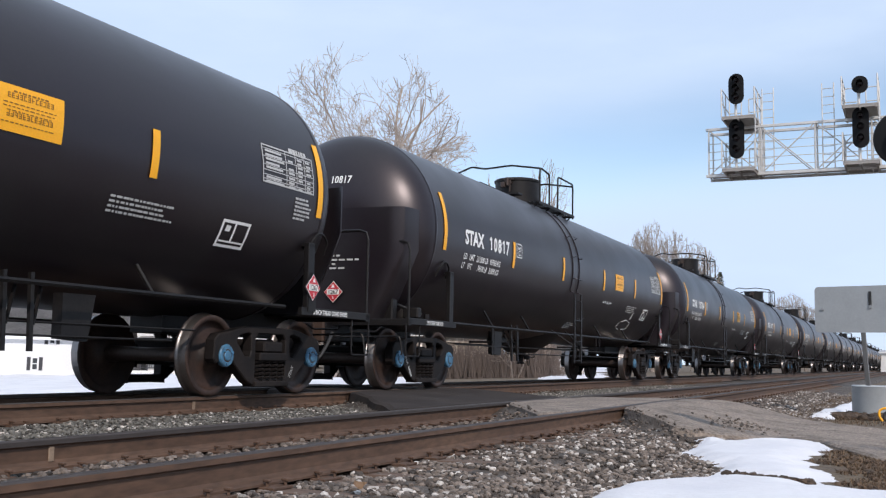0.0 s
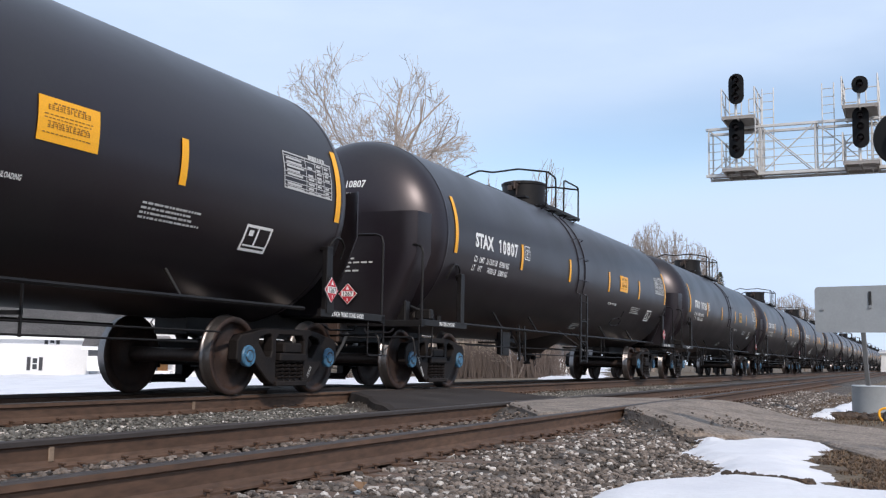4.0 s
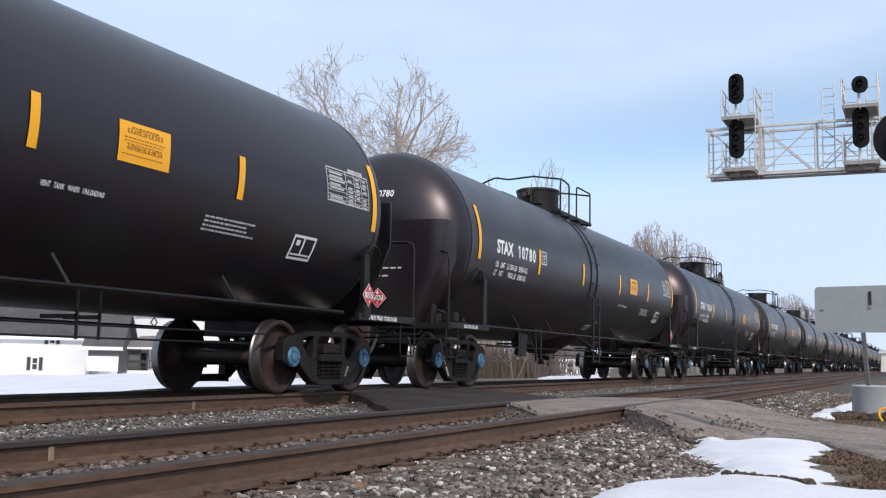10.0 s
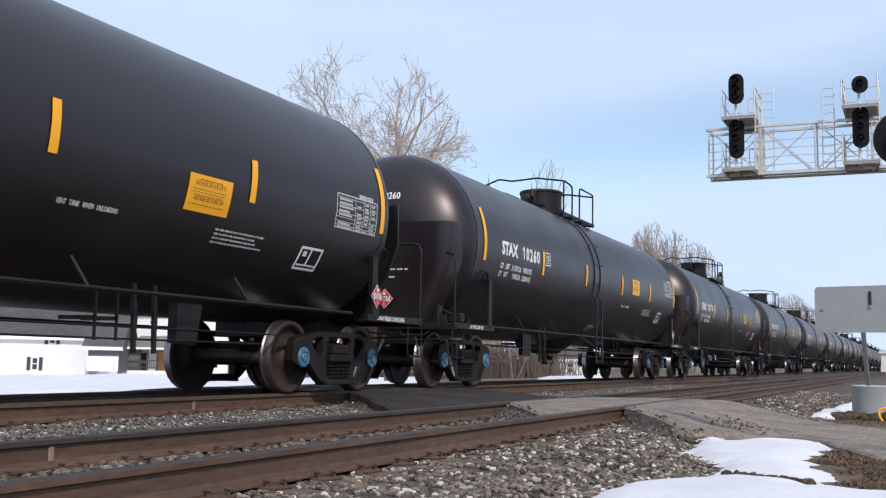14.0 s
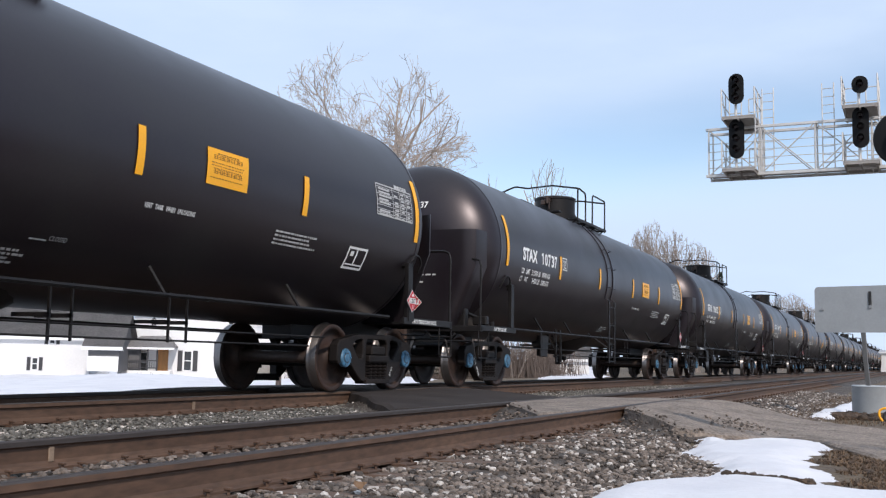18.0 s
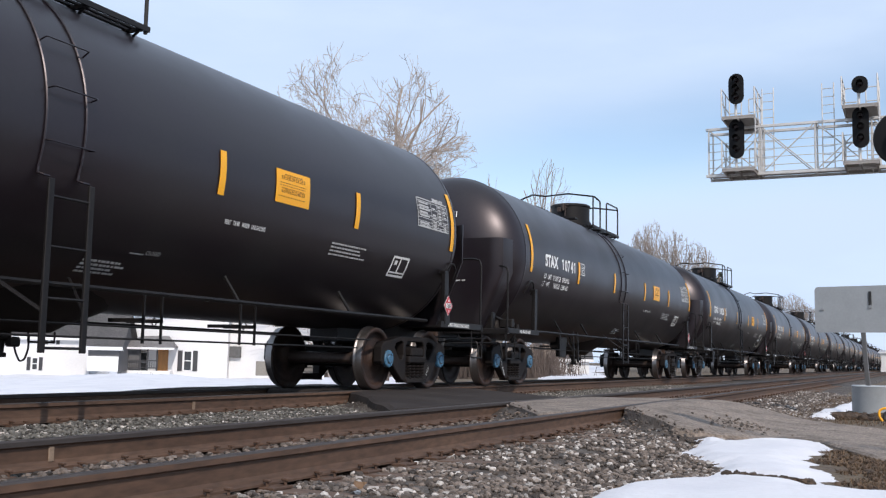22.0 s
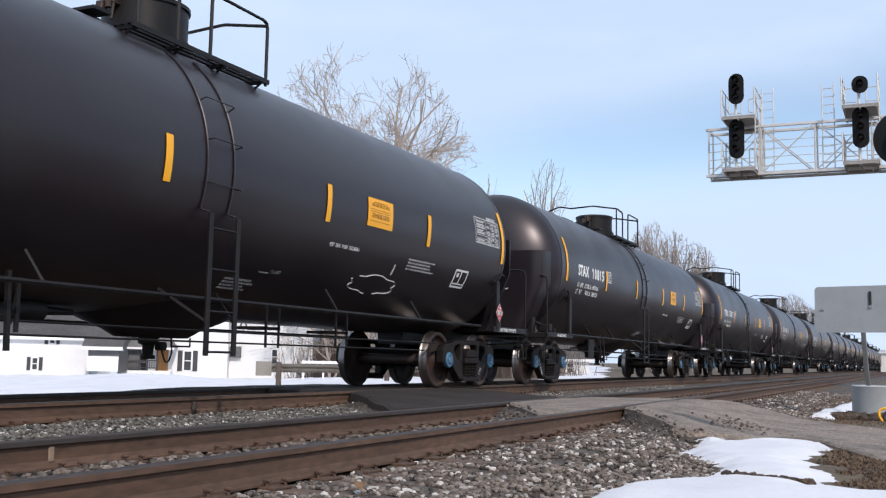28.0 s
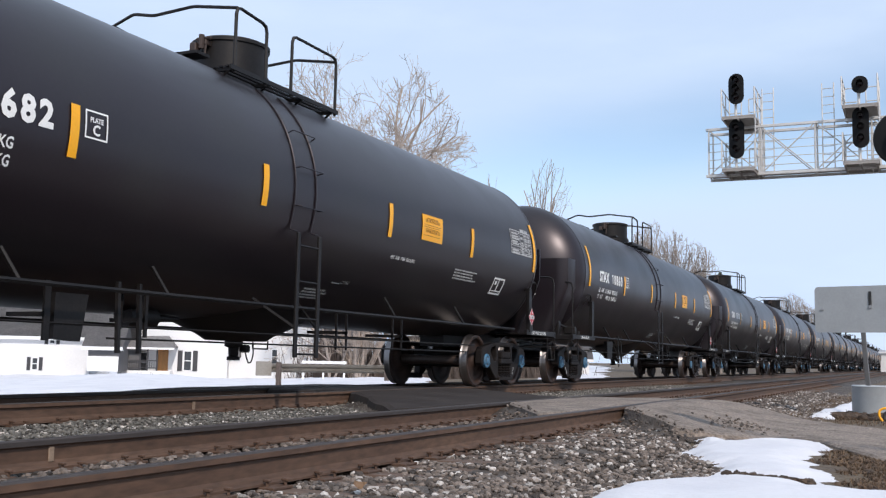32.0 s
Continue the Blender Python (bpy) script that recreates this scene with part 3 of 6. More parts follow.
    for y, w, z in ((2.85, 0.035, 0.56), (4.15, 0.02, 0.62), (7.89, 0.011, 0.56), (8.16, 0.009, 0.56), (9.51, 0.010, 0.58), (9.80, 0.009, 0.58)):
        bm = bmesh.new()
        box(bm, 0.99, 1.015, y - w, y + w, z, 1.10, 0.0)
        box(bm, 0.55, 1.02, y - w, y + w, 0.775, 0.815, 0.0)
        part("pipe_hanger", bm, STEEL, car)
    for y in (3.72, 4.02):
        bm = bmesh.new()
        pipe(bm, [(1.02, y, 1.15), (1.05, y, 0.46)], 0.028, 4)
        pipe(bm, [(1.02, y + 0.05, 0.70), (0.70, y + 0.42, 1.05)], 0.018, 4)
        part("valve_bracket", bm, STEEL, car)
    bm = bmesh.new()
    plate(bm, [(2.95, 1.0), (3.36, 1.0), (3.28, 0.56), (2.95, 0.58)], [], lambda a, b, t: Vector((0.88 + t, a, b)), 0.12)
    part("control_valve", bm, STEEL, car)
    bm = bmesh.new()
    lathe(bm, [(4.6, 0.0), (4.6, 0.13), (5.05, 0.13), (5.08, 0.05), (5.5, 0.03), (5.5, 0)], 14, "Y", (0.30, 0, 0.86))
    part("brake_cylinder", bm, STEEL, car, "", True)
    # hand brake gear on the rear platform
    bm = bmesh.new()
    box(bm, 0.92, 1.10, -1.30, -1.14, 1.02, 1.34, 0.02)
    box(bm, 1.10, 1.36, -0.98, -0.84, 1.06, 1.22, 0.02)
    rod(bm, (1.0, -1.1, 1.28), (1.32, -0.78, 1.12), 0.03, 6)
    rod(bm, (1.15, -0.62, 1.02), (1.15, -0.62, 1.18), 0.05, 8)
    rod(bm, (1.30, -0.55, 1.02), (1.30, -0.55, 1.14), 0.04, 8)
    part("brake_gear", bm, STEEL, car)
    # ladder up the tank's side
    for y in (6.06, 6.52):
        bm = bmesh.new()
        box(bm, 1.535, 1.565, y - 0.033, y + 0.033, 0.45, 1.90, 0.006)
        part("ladder_stile", bm, STEEL, car)
    for z in (0.49, 0.90, 1.33, 1.75):
        bm = bmesh.new()
        rod(bm, (1.55, 6.06, z), (1.55, 6.52, z), 0.014, 6)
        part("rung", bm, STEEL, car)
    # grab bars bent round the tank above the ladder, with brackets at their feet
    for y in (5.98, 6.43):
        bm = bmesh.new()
        ends = [(y + 0.08, 0.075), (y + 0.015, 0.075), (y, 0.02)]
        pipe(bm, [shell(p, -18, o) for p, o in ends] + [shell(y, a, 0.008) for a in range(-16, 54, 3)], 0.012, 6)
        part("ladder_stile", bm, TANK, car)
    for a in (-7.5, 9, 25.5):
        bm = bmesh.new()
        pipe(bm, [shell(5.99, a, 0.0), shell(6.00, a, 0.09), shell(6.49, a, 0.09), shell(6.50, a, 0.0)], 0.008, 5, 0.02)
        part("rung", bm, TANK, car)
    for y in (5.9, 6.85):
        bm = bmesh.new()
        rod(bm, (1.12, y - 0.1, 1.12), (1.53, 6.29 + (y - 6.37) * 0.5, 0.80), 0.018, 5)
        part("ladder_brace", bm, STEEL, car)
    # manway: nozzle, protective housing, lid, side fittings
    bm = bmesh.new()
    lathe(bm, [(3.80, 0.54), (4.02, 0.54), (4.02, 0.51), (4.06, 0.51), (4.06, 0.49), (4.42, 0.49), (4.42, 0.512), (4.465, 0.512), (4.49, 0.46), (4.505, 0.0)], 36, "Z", (0, 6.67, 0))
    part("manway", bm, STEEL, car, "black round manway housing with a flat lid", True)
    for k in (-1, 1):
        bm = bmesh.new()
        y = 6.67 + k * 0.60
        box(bm, -0.07, 0.07, min(y, y - k * 0.14), max(y, y - k * 0.14), 4.33, 4.40, 0.01)
        rod(bm, (0.05, y, 4.14), (0.05, y - k * 0.03, 4.38), 0.016, 6)
        rod(bm, (0, y, 4.28), (0, y, 4.46), 0.036, 8)
        rod(bm, (-0.10, y - k * 0.04, 4.42), (0.12, y - k * 0.04, 4.42), 0.022, 6)
        box(bm, -0.15, -0.05, y - 0.05, y + 0.05, 4.24, 4.36, 0.012)
        part("lid_hinge", bm, AXLE, car, "hinge fitting")
    # platform beside the manway with its rails
    for s in (1, -1):
        bm = bmesh.new()
        for x in (0.62, 0.71, 0.80, 0.89):
            box(bm, s * x, s * (x + 0.045), 5.40, 7.80, 3.775, 3.795)
        box(bm, s * 0.955, s * 0.98, 5.40, 7.80, 3.745, 3.80)
        for y in (5.45, 6.20, 6.95, 7.70):
            box(bm, s * 0.62, s * 0.955, y - 0.02, y + 0.02, 3.735, 3.774)
            rod(bm, (s * 0.93, y, 3.75), (s * 0.80, y, 3.66), 0.016, 5)
        part("platform", bm, STEEL, car, "black steel walkway")
    for y in (5.32, 7.80):
        bm = bmesh.new()
        box(bm, -0.55, 0.55, y - 0.02, y + 0.23 if y < 6 else y + 0.02, 3.95, 3.985)
        part("cross_walk", bm, STEEL, car)
    for s in (1, -1):
        for y0, y1, y2 in ((5.50, 6.12, 5.50), (6.68, 7.76, 7.76)):
            bm = bmesh.new()
            pipe(bm, [(s * 0.95, y0, 3.72), (s * 0.95, y0, 4.52), (s * 0.95, y1, 4.47 if y1 < 6.3 else 4.52), (s * 0.95, y1, 3.72)], 0.021, 6, 0.09)
            part("platform_rail", bm, STEEL, car)
    for y, z in ((5.52, 4.505), (7.76, 4.47)):
        bm = bmesh.new()
        pipe(bm, [(0.95, y, z), (0.30, y, z + 0.10), (-0.30, y, z + 0.06), (-0.62, y, z + 0.12), (-0.95, y, z)], 0.02, 6, 0.05)
        part("cross_rail", bm, STEEL, car)
    # yellow stripes
    for y, a0, a1, w in ((-0.42, -10.5, 23.7, 0.105), (2.53, -11.0, 6.4, 0.10), (5.39, -11.0, 6.4, 0.10), (8.38, -11.0, 6.4, 0.10), (11.23, -11.0, 6.4, 0.10), (14.19, -10.5, 23.7, 0.105)):
        bm = bmesh.new()
        patch_on_shell(bm, y - w / 2, y + w / 2, a0, a1, 0.008, 8)
        part("reflective_stripe", bm, YELLOW, car, "yellow reflective stripe")
    bm = bmesh.new()
    patch_on_shell(bm, 9.36, 10.06, -7.9, 6.3, 0.006, 4)
    sgn_plate = part("emergency_sign", bm, YELLOW, car, "yellow sign with small black writing")
    bm = bmesh.new()
    for a, h, x0, x1 in ((4.2, 0.014, 0.16, 0.54), (2.3, 0.042, 0.10, 0.60), (0.6, 0.008, 0.06, 0.64), (-0.5, 0.008, 0.06, 0.60), (-1.6, 0.008, 0.10, 0.56), (-3.4, 0.042, 0.10, 0.60), (-5.2, 0.008, 0.05, 0.62)):
        x = x0
        rnd = random.Random(int(a * 10) + 99)
        while x < x1 - 0.02:
            y = 9.36 + x
            if h < 0.03:
                w = rnd.uniform(0.02, 0.05)
                patch_on_shell(bm, y, y + w, a, a + math.degrees(h / R), 0.012, 1, 0.001)
                x += w + 0.016
                continue
            # a figure too small to read: two or three strokes and an upright
            for k in (0.0, 0.42, 0.84):
                if rnd.random() < 0.8:
                    patch_on_shell(bm, y, y + 0.028, a + math.degrees(h * k / R), a + math.degrees(h * (k + 0.16) / R), 0.012, 1, 0.001)
            side = rnd.choice((0.0, 0.019))
            patch_on_shell(bm, y + side, y + side + 0.009, a, a + math.degrees(h / R), 0.0135, 1, 0.001)
            x += 0.041
    tagged(part("sign_writing", bm, SIGNINK, sgn_plate), kind="stuff")
    # white lettering
    bm = bmesh.new()
    sh = lettering("LD   LMT   211500 LB   95950 KG", 0.135, 0.72, 0.003)
    wide = max(x for x, h in sh[0])
    written(bm, sh, lambda x, h: wrap(0.345, -12.7)(x * 1.57 / wide, h))
    tagged(part("load_limit", bm, WHITE, car, "white painted lettering"), kind="stuff")
    bm = bmesh.new()
    sh = lettering("LT    WT        74500 LB   33800 KG", 0.135, 0.72, 0.003)
    wide = max(x for x, h in sh[0])
    written(bm, sh, lambda x, h: wrap(0.335, -18.3)(x * 1.58 / wide, h))
    tagged(part("light_weight", bm, WHITE, car, "white painted lettering"), kind="stuff")
    bm = bmesh.new()
    frame_on_shell(bm, 2.65, 2.925, -3.4, 6.1, 0.016)
    written(bm, lettering("PLATE", 0.064, 0.9, 0.002, "CENTER"), wrap(2.787, 2.2))
    written(bm, lettering("C", 0.13, 1.0, 0.004, "CENTER"), wrap(2.787, -1.9))
    part("plate_mark", bm, WHITE, car, "white boxed letter")
    bm = bmesh.new()
    written(bm, lettering("VENT   TANK   WHEN   UNLOADING", 0.070, 0.64, 0.0015), wrap(8.57, -21.6))
    tagged(part("vent_notice", bm, WHITE, car, "white painted lettering"), kind="stuff")
    bm = bmesh.new()
    bars_on_shell(bm, 10.76, -19.6, 0.98, 4, 0.022, 0.048, seed=5)
    tagged(part("specification_text", bm, GREYMARK, car, "small pale lettering"), kind="stuff")
    bm = bmesh.new()
    frame_on_shell(bm, 12.44, 12.93, -31.4, -19.7, 0.032)
    patch_on_shell(bm, 12.66, 12.69, -28.5, -20.5, 0.006, 2, 0.001)
    patch_on_shell(bm, 12.48, 12.90, -29.2, -28.4, 0.006, 1, 0.001)
    patch_on_shell(bm, 12.52, 12.60, -24.5, -22.0, 0.006, 1, 0.001)
    part("inspection_square", bm, WHITE, car, "white outlined square")
    bm = bmesh.new()
    frame_on_shell(bm, 12.99, 14.04, -1.1, 15.4, 0.016)
    rnd = random.Random(11)
    for k, a in enumerate((13.6, 11.8, 10.0, 8.2, 6.4, 4.2, 2.2, 0.4)):
        if k % 2 == 0 or k > 4:
            patch_on_shell(bm, 13.0, 14.03, a - 0.05, a + 0.28, 0.006, 1, 0.001)
        for c0, c1 in ((13.05, 13.42), (13.50, 13.64), (13.70, 13.82), (13.88, 13.99)):
            if rnd.random() < 0.85:
                patch_on_shell(bm, c0, c0 + (c1 - c0) * rnd.uniform(0.7, 1.0), a - 1.3, a - 0.35, 0.006, 1, 0.001)
    for c in (13.46, 13.67, 13.85):
        patch_on_shell(bm, c - 0.006, c + 0.006, -1.0, 15.3, 0.006, 3, 0.001)
    bars_on_shell(bm, 13.55, 17.3, 0.48, 1, 0.05, 0.06, seed=8)
    tagged(part("test_table", bm, GREYMARK, car, "white painted table of small writing"), kind="stuff")
    bm = bmesh.new()
    bars_on_shell(bm, 6.95, -45.0, 0.62, 4, 0.026, 0.05, seed=9)
    written(bm, lettering("CLOSED", 0.07, 0.8), wrap(7.66, -39.9))
    patch_on_shell(bm, 7.45, 7.64, -40.3, -39.8, 0.006, 1, 0.001)
    tagged(part("valve_notice", bm, GREYMARK, car, "small pale lettering"), kind="stuff")
    for y, w in ((-0.96, 0.57), (14.17, 0.80)):
        bm = bmesh.new()
        sh = lettering("2 INCH TREAD COND SHOES", 0.078, 0.62, 0.002)
        wide = max(x for x, h in sh[0])
        written(bm, sh, lambda x, h: Vector((1.504, y + x * w / wide, 0.970 + h)))
        part("shoe_notice", bm, WHITE, car, "white lettering on the sill")
    # writing and placards on the ends
    bm = bmesh.new()
    def on_shield(x, z, out=0.006):
        return Vector((x, Y0 - 0.835 - out, z))
    rnd = random.Random(4)
    for k in range(4):
        x = 0.0
        while x < (0.36, 0.62, 0.30, 0.44)[k]:
            w = rnd.uniform(0.05, 0.12)
            z = 1.97 - k * 0.062
            bm.faces.new([bm.verts.new(on_shield(a, b)) for a, b in ((x, z - 0.026), (x + w, z - 0.026), (x + w, z), (x, z))])
            x += w + 0.03
    tagged(part("end_notice", bm, GREYMARK, car, "small pale lettering"), kind="stuff")
    flame_placard(car, lambda a, b, o: on_shield(0.27 + a, 1.42 + b, 0.02 + o))
    bm = bmesh.new()
    box(bm, 1.49, 1.512, 14.04, 14.20, 1.0, 1.16)
    part("placard_bracket", bm, STEEL, car)
    flame_placard(car, lambda a, b, o: Vector((1.515 + o, 14.12 + a, 1.285 + b)))
    return car


def head_point(x, z, out=0.008):
    """A point on the rear head."""
    r2 = (x * x + (z - ZC) ** 2) / (R * R)
    return Vector((x, Y0 - DOME * math.sqrt(max(0.0, 1 - r2)) - out, z))


def number_meshes(mark):
    """The car's mark on its side and on its rear head."""
    bm = bmesh.new()
    name, number = mark.split(" ")
    sh = lettering(name, 0.315, 1.0, 0.013)
    wide = max(x for x, h in sh[0])
    written(bm, sh, lambda x, h: wrap(0.335, -3.4)(x * 0.79 / wide, h))
    for k, c in enumerate(number):
        y = 1.355 + 0.195 * k
        if c == "1":
            sh = ([(0.068, 0), (0.116, 0), (0.116, 0.222), (0.068, 0.222), (0.008, 0.150), (0.068, 0.172), (0.008, 0.183)], [(0, 1, 2, 3), (4, 5, 3, 6)])
            written(bm, sh, wrap(y, -3.4))
            continue
        sh = lettering(c, 0.315, 1.0, 0.013)
        lo, hi = min(x for x, h in sh[0]), max(x for x, h in sh[0])
        written(bm, sh, lambda x, h: wrap(y, -3.4)((x - lo) * 0.160 / (hi - lo), h))
    side = bpy.data.meshes.new("car_number")
    bm.to_mesh(side)
    bm.free()
    bm = bmesh.new()
    sh = lettering(mark.replace(" ", "   "), 0.16, 1.0, 0.002)
    wide = max(x for x, h in sh[0])
    written(bm, sh, lambda x, h: head_point(-0.40 + x * 0.80 / wide, 3.08 + h))
    for text, z in (("CAPY   31780 US GAL", 2.94), ("CAPY   120 287 L", 2.82)):
        written(bm, lettering(text, 0.085, 0.74), lambda x, h: head_point(-0.40 + x, z + h))
    end = bpy.data.meshes.new("head_number")
    bm.to_mesh(end)
    bm.free()
    for me in (side, end):
        me.materials.append(WHITE)
    return side, end


SPRING = spring_mesh()
FIRST, LAST = -13, 33
MARKS = {0: 10817, 1: 10821, 2: 10754, 3: 10758, 4: 10807, 5: 10790, 6: 10797, 7: 10798, 8: 10788, 9: 10334, 10: 10780, 11: 10799, 12: 10796, 13: 10774,
         14: 10260, 15: 10126, 16: 10691, 17: 10692, 18: 10737, 19: 10743, 20: 10742, 21: 10826, 22: 10741, 23: 10739, 24: 10751, 25: 10752, 26: 10810,
         27: 10812, 28: 10815, 29: 10819, 30: 10800, 31: 10390, 32: 10860, 33: 10682}
CARS = {}
AXLES = []
pattern = tank_car()
NUMBER_SIDE, NUMBER_HEAD = number_meshes("STAX 10817")
tagged(linked("car_number", NUMBER_SIDE, WHITE, pattern, "white painted reporting mark"), kind="stuff")
tagged(linked("head_number", NUMBER_HEAD, WHITE, pattern, "white reporting mark on the tank head"), kind="stuff")
for i in range(FIRST, LAST + 1):
    CARS[i] = pattern if i == 0 else copy_thing(pattern, pose(TRACK_X, 14.5 - i * PITCH, 0))
pattern.matrix_basis = pose(TRACK_X, 14.5, 0)
# the cars that are only ever far off go without their small parts
SMALL = {"frame_mark", "spring", "bearing_adapter", "bolster_end", "rung", "placard", "placard_rim", "placard_face", "placard_band", "placard_number", "placard_symbol", "brake_beam", "pipe_hanger", "grab_hoop", "sill_step", "grab_iron", "uncoupling_lever", "air_hose", "shoe_notice",
         "end_notice", "valve_notice", "specification_text", "lid_hinge", "weld_seam", "brake_pipe", "valve_bracket", "ladder_brace", "placard_bracket", "bearing_cap", "bolster_web", "brake_gear", "chain"}
for i in range(FIRST, -2):
    for k in list(CARS[i].children_recursive):
        if k.name.split(".")[0] in SMALL:
            bpy.data.objects.remove(k)
for i, c in CARS.items():
    number = MARKS.get(i, 10701 + (i * 7) % 90)
    tagged(c, f"black tank car STAX {number} with yellow stripes, rolling on the rails")
    side, end = number_meshes(f"STAX {number}")
    for k in c.children:
        base = k.name.split(".")[0]
        if base == "car_number":
            k.data = side
        elif base == "head_number":
            k.data = end
        elif base == "wheelset":
            AXLES.append(k)

# some cars run the other way round: their valve gear hangs before the front truck, with straight hangers behind
PLAIN = (1, 2, 3, 9, 15, 30, 31)
HANGERS = []
for y, w, z in ((1.56, 0.030, 0.57), (1.77, 0.030, 0.57), (3.30, 0.014, 0.57), (3.57, 0.014, 0.57), (4.05, 0.022, 0.44), (4.39, 0.022, 0.44), (4.95, 0.014, 0.56)):
    bm = bmesh.new()
    box(bm, 0.985, 1.015, y - w, y + w, z, 1.10, 0.0)
    if z < 0.5:
        pipe(bm, [(1.0, y, 0.60), (1.0, y + 0.20, 0.80)], 0.014, 4)
        box(bm, 0.97, 1.03, y + 0.03, y + 0.16, 0.68, 0.78, 0.01)
    elif y > 3:
        box(bm, 0.97, 1.03, y - 0.05, y + 0.05, 0.70, 0.76, 0.01)
    me = bpy.data.meshes.new("pipe_hanger")
    bm.to_mesh(me)
    bm.free()
    HANGERS.append(me)
for i in PLAIN:
    for k in list(CARS[i].children):
        base = k.name.split(".")[0]
        if base == "pipe_hanger" and k.data.vertices[0].co.y < 6:
            bpy.data.objects.remove(k)
        elif base == "control_valve":
            k.location.y = 7.75
        elif base == "valve_bracket":
            k.location.y = 6.58 if k.data.vertices[0].co.y < 3.9 else 5.98
    for me in HANGERS:
        linked("pipe_hanger", me, STEEL, CARS[i])

# the same cars carry their ladder further forward; one older car wears its lettering lower
TOPGEAR = {"ladder_stile", "rung", "ladder_brace"}
DECALS = {"car_number", "load_limit", "light_weight", "plate_mark", "emergency_sign", "test_table", "vent_notice", "specification_text", "inspection_square"}
for i in PLAIN:
    for k in CARS[i].children:
        if k.name.split(".")[0] in TOPGEAR:
            k.matrix_basis = Matrix.Translation((0, 0.93, 0)) @ k.matrix_basis
for k in CARS[15].children:
    if k.name.split(".")[0] in DECALS:
        base = k.name.split(".")[0]
        down = 11.5 if base in ("emergency_sign", "test_table") else 4.5 if base in ("vent_notice", "specification_text", "inspection_square") else 14.3
        k.matrix_basis = Matrix.Translation((0, 0.80 if base == "emergency_sign" else 0.06 if down > 14 else 0, ZC)) @ Matrix.Rotation(radians(down), 4, "Y") @ Matrix.Translation((0, 0, -ZC))


def chalk(i, y, a, wide, high, material, seed):
    """A chalked cloud outline that somebody drew on the tank."""
    rnd = random.Random(seed)
    bm = bmesh.new()
    pts = []
    for k in range(49):
        t = k / 48 * math.tau * 0.96 + 0.6
        r = 1 + 0.22 * abs(math.sin(3 * t)) + rnd.uniform(-0.02, 0.02)
        pts.append(shell(y + wide / 2 * r * math.cos(t), a + high / 2 * r * math.sin(t), 0.004))
    for a0, a1 in ((0, 15), (17, 33), (35, 49)):
        pipe(bm, pts[a0:a1], 0.010, 4)
    pipe(bm, [shell(y + wide * 0.30, a + high * 0.75 + 1.0 * k, 0.004) for k in range(7)], 0.011, 4)
    part("chalk_drawing", bm, material, CARS[i], "white chalk doodle on the tank")


for i, y, a, wide, high, m, seed in ((1, 5.75, -38.5, 0.95, 10, WHITE, 1), (29, 10.1, -38.0, 1.1, 10, GREYMARK, 2), (21, 13.1, -38.0, 0.9, 11, GREYMARK, 3), (4, 10.0, -37.5, 0.75, 8, STEEL, 4), (0, 11.3, -40.0, 0.9, 10, GREYMARK, 5),
                                   (6, 2.9, -37.5, 0.75, 10, FAINT, 6), (7, 1.42, -38.2, 0.9, 8, FAINT, 7), (8, 2.92, -40.2, 0.95, 10, FAINT, 8)):
    chalk(i, y, a, wide, high, m, seed)

# words chalked on one tank by hand
bm = bmesh.new()
written(bm, lettering("PooP", 0.32, 1.0, 0.005, "LEFT", 0.15), lambda x, h: shell(5.10 + x * 1.05, -25.5 + math.degrees((h + 0.30 * x) / R), 0.006))
tagged(part("chalk_word", bm, GREYMARK, CARS[15], "chalked word on the tank"), kind="stuff")
bm = bmesh.new()
written(bm, lettering("$", 0.42, 1.0, 0.005, "LEFT", 0.25), lambda x, h: shell(5.42 + x, -38.5 + math.degrees(h / R), 0.006))
tagged(part("chalk_word", bm, GREYMARK, CARS[15], "chalked dollar sign on the tank"), kind="stuff")

for i in PLAIN[:4] + PLAIN[5:]:
    bm = bmesh.new()
    bars_on_shell(bm, 13.66, -4.0, 0.34, 6, 0.024, 0.046, seed=20 + i)
    tagged(part("stencil_column", bm, GREYMARK, CARS[i], "small pale lettering"), kind="stuff")

# ---- ground, tracks, crossing ----
NEAR_X, NEAR_Z = -4.10, -0.065           # centre line of the empty track


def smooth(a, b, x):
    t = min(1.0, max(0.0, (x - a) / (b - a)))
    return t * t * (3 - 2 * t)


def road_z(x, y):
    """Top of the road: flush with the rails, ramping down on both sides."""
    z = -0.012 - 0.060 * smooth(-6.9, -5.0, x)
    z -= 0.24 * smooth(-3.1, -1.3, x) + 0.05 * smooth(-1.2, 0.5, x) + 0.10 * smooth(0.6, 9, x)
    z -= 0.45 * smooth(-9.2, -16, x) + 0.5 * smooth(-16, -40, x)
    z += (0.012 * noise.noise((x * 4.5, y * 4.5, 3.0)) + 0.007 * noise.noise((x * 11, y * 11, 5.0))) * smooth(-3.4, -3.0, x)
    return z + 0.014 * noise.noise((x * 1.4, y * 1.4, 7.0)) + 0.02 * noise.noise((x * 0.6, y * 0.6, 2.0)) * smooth(-3.1, -1.9, x)


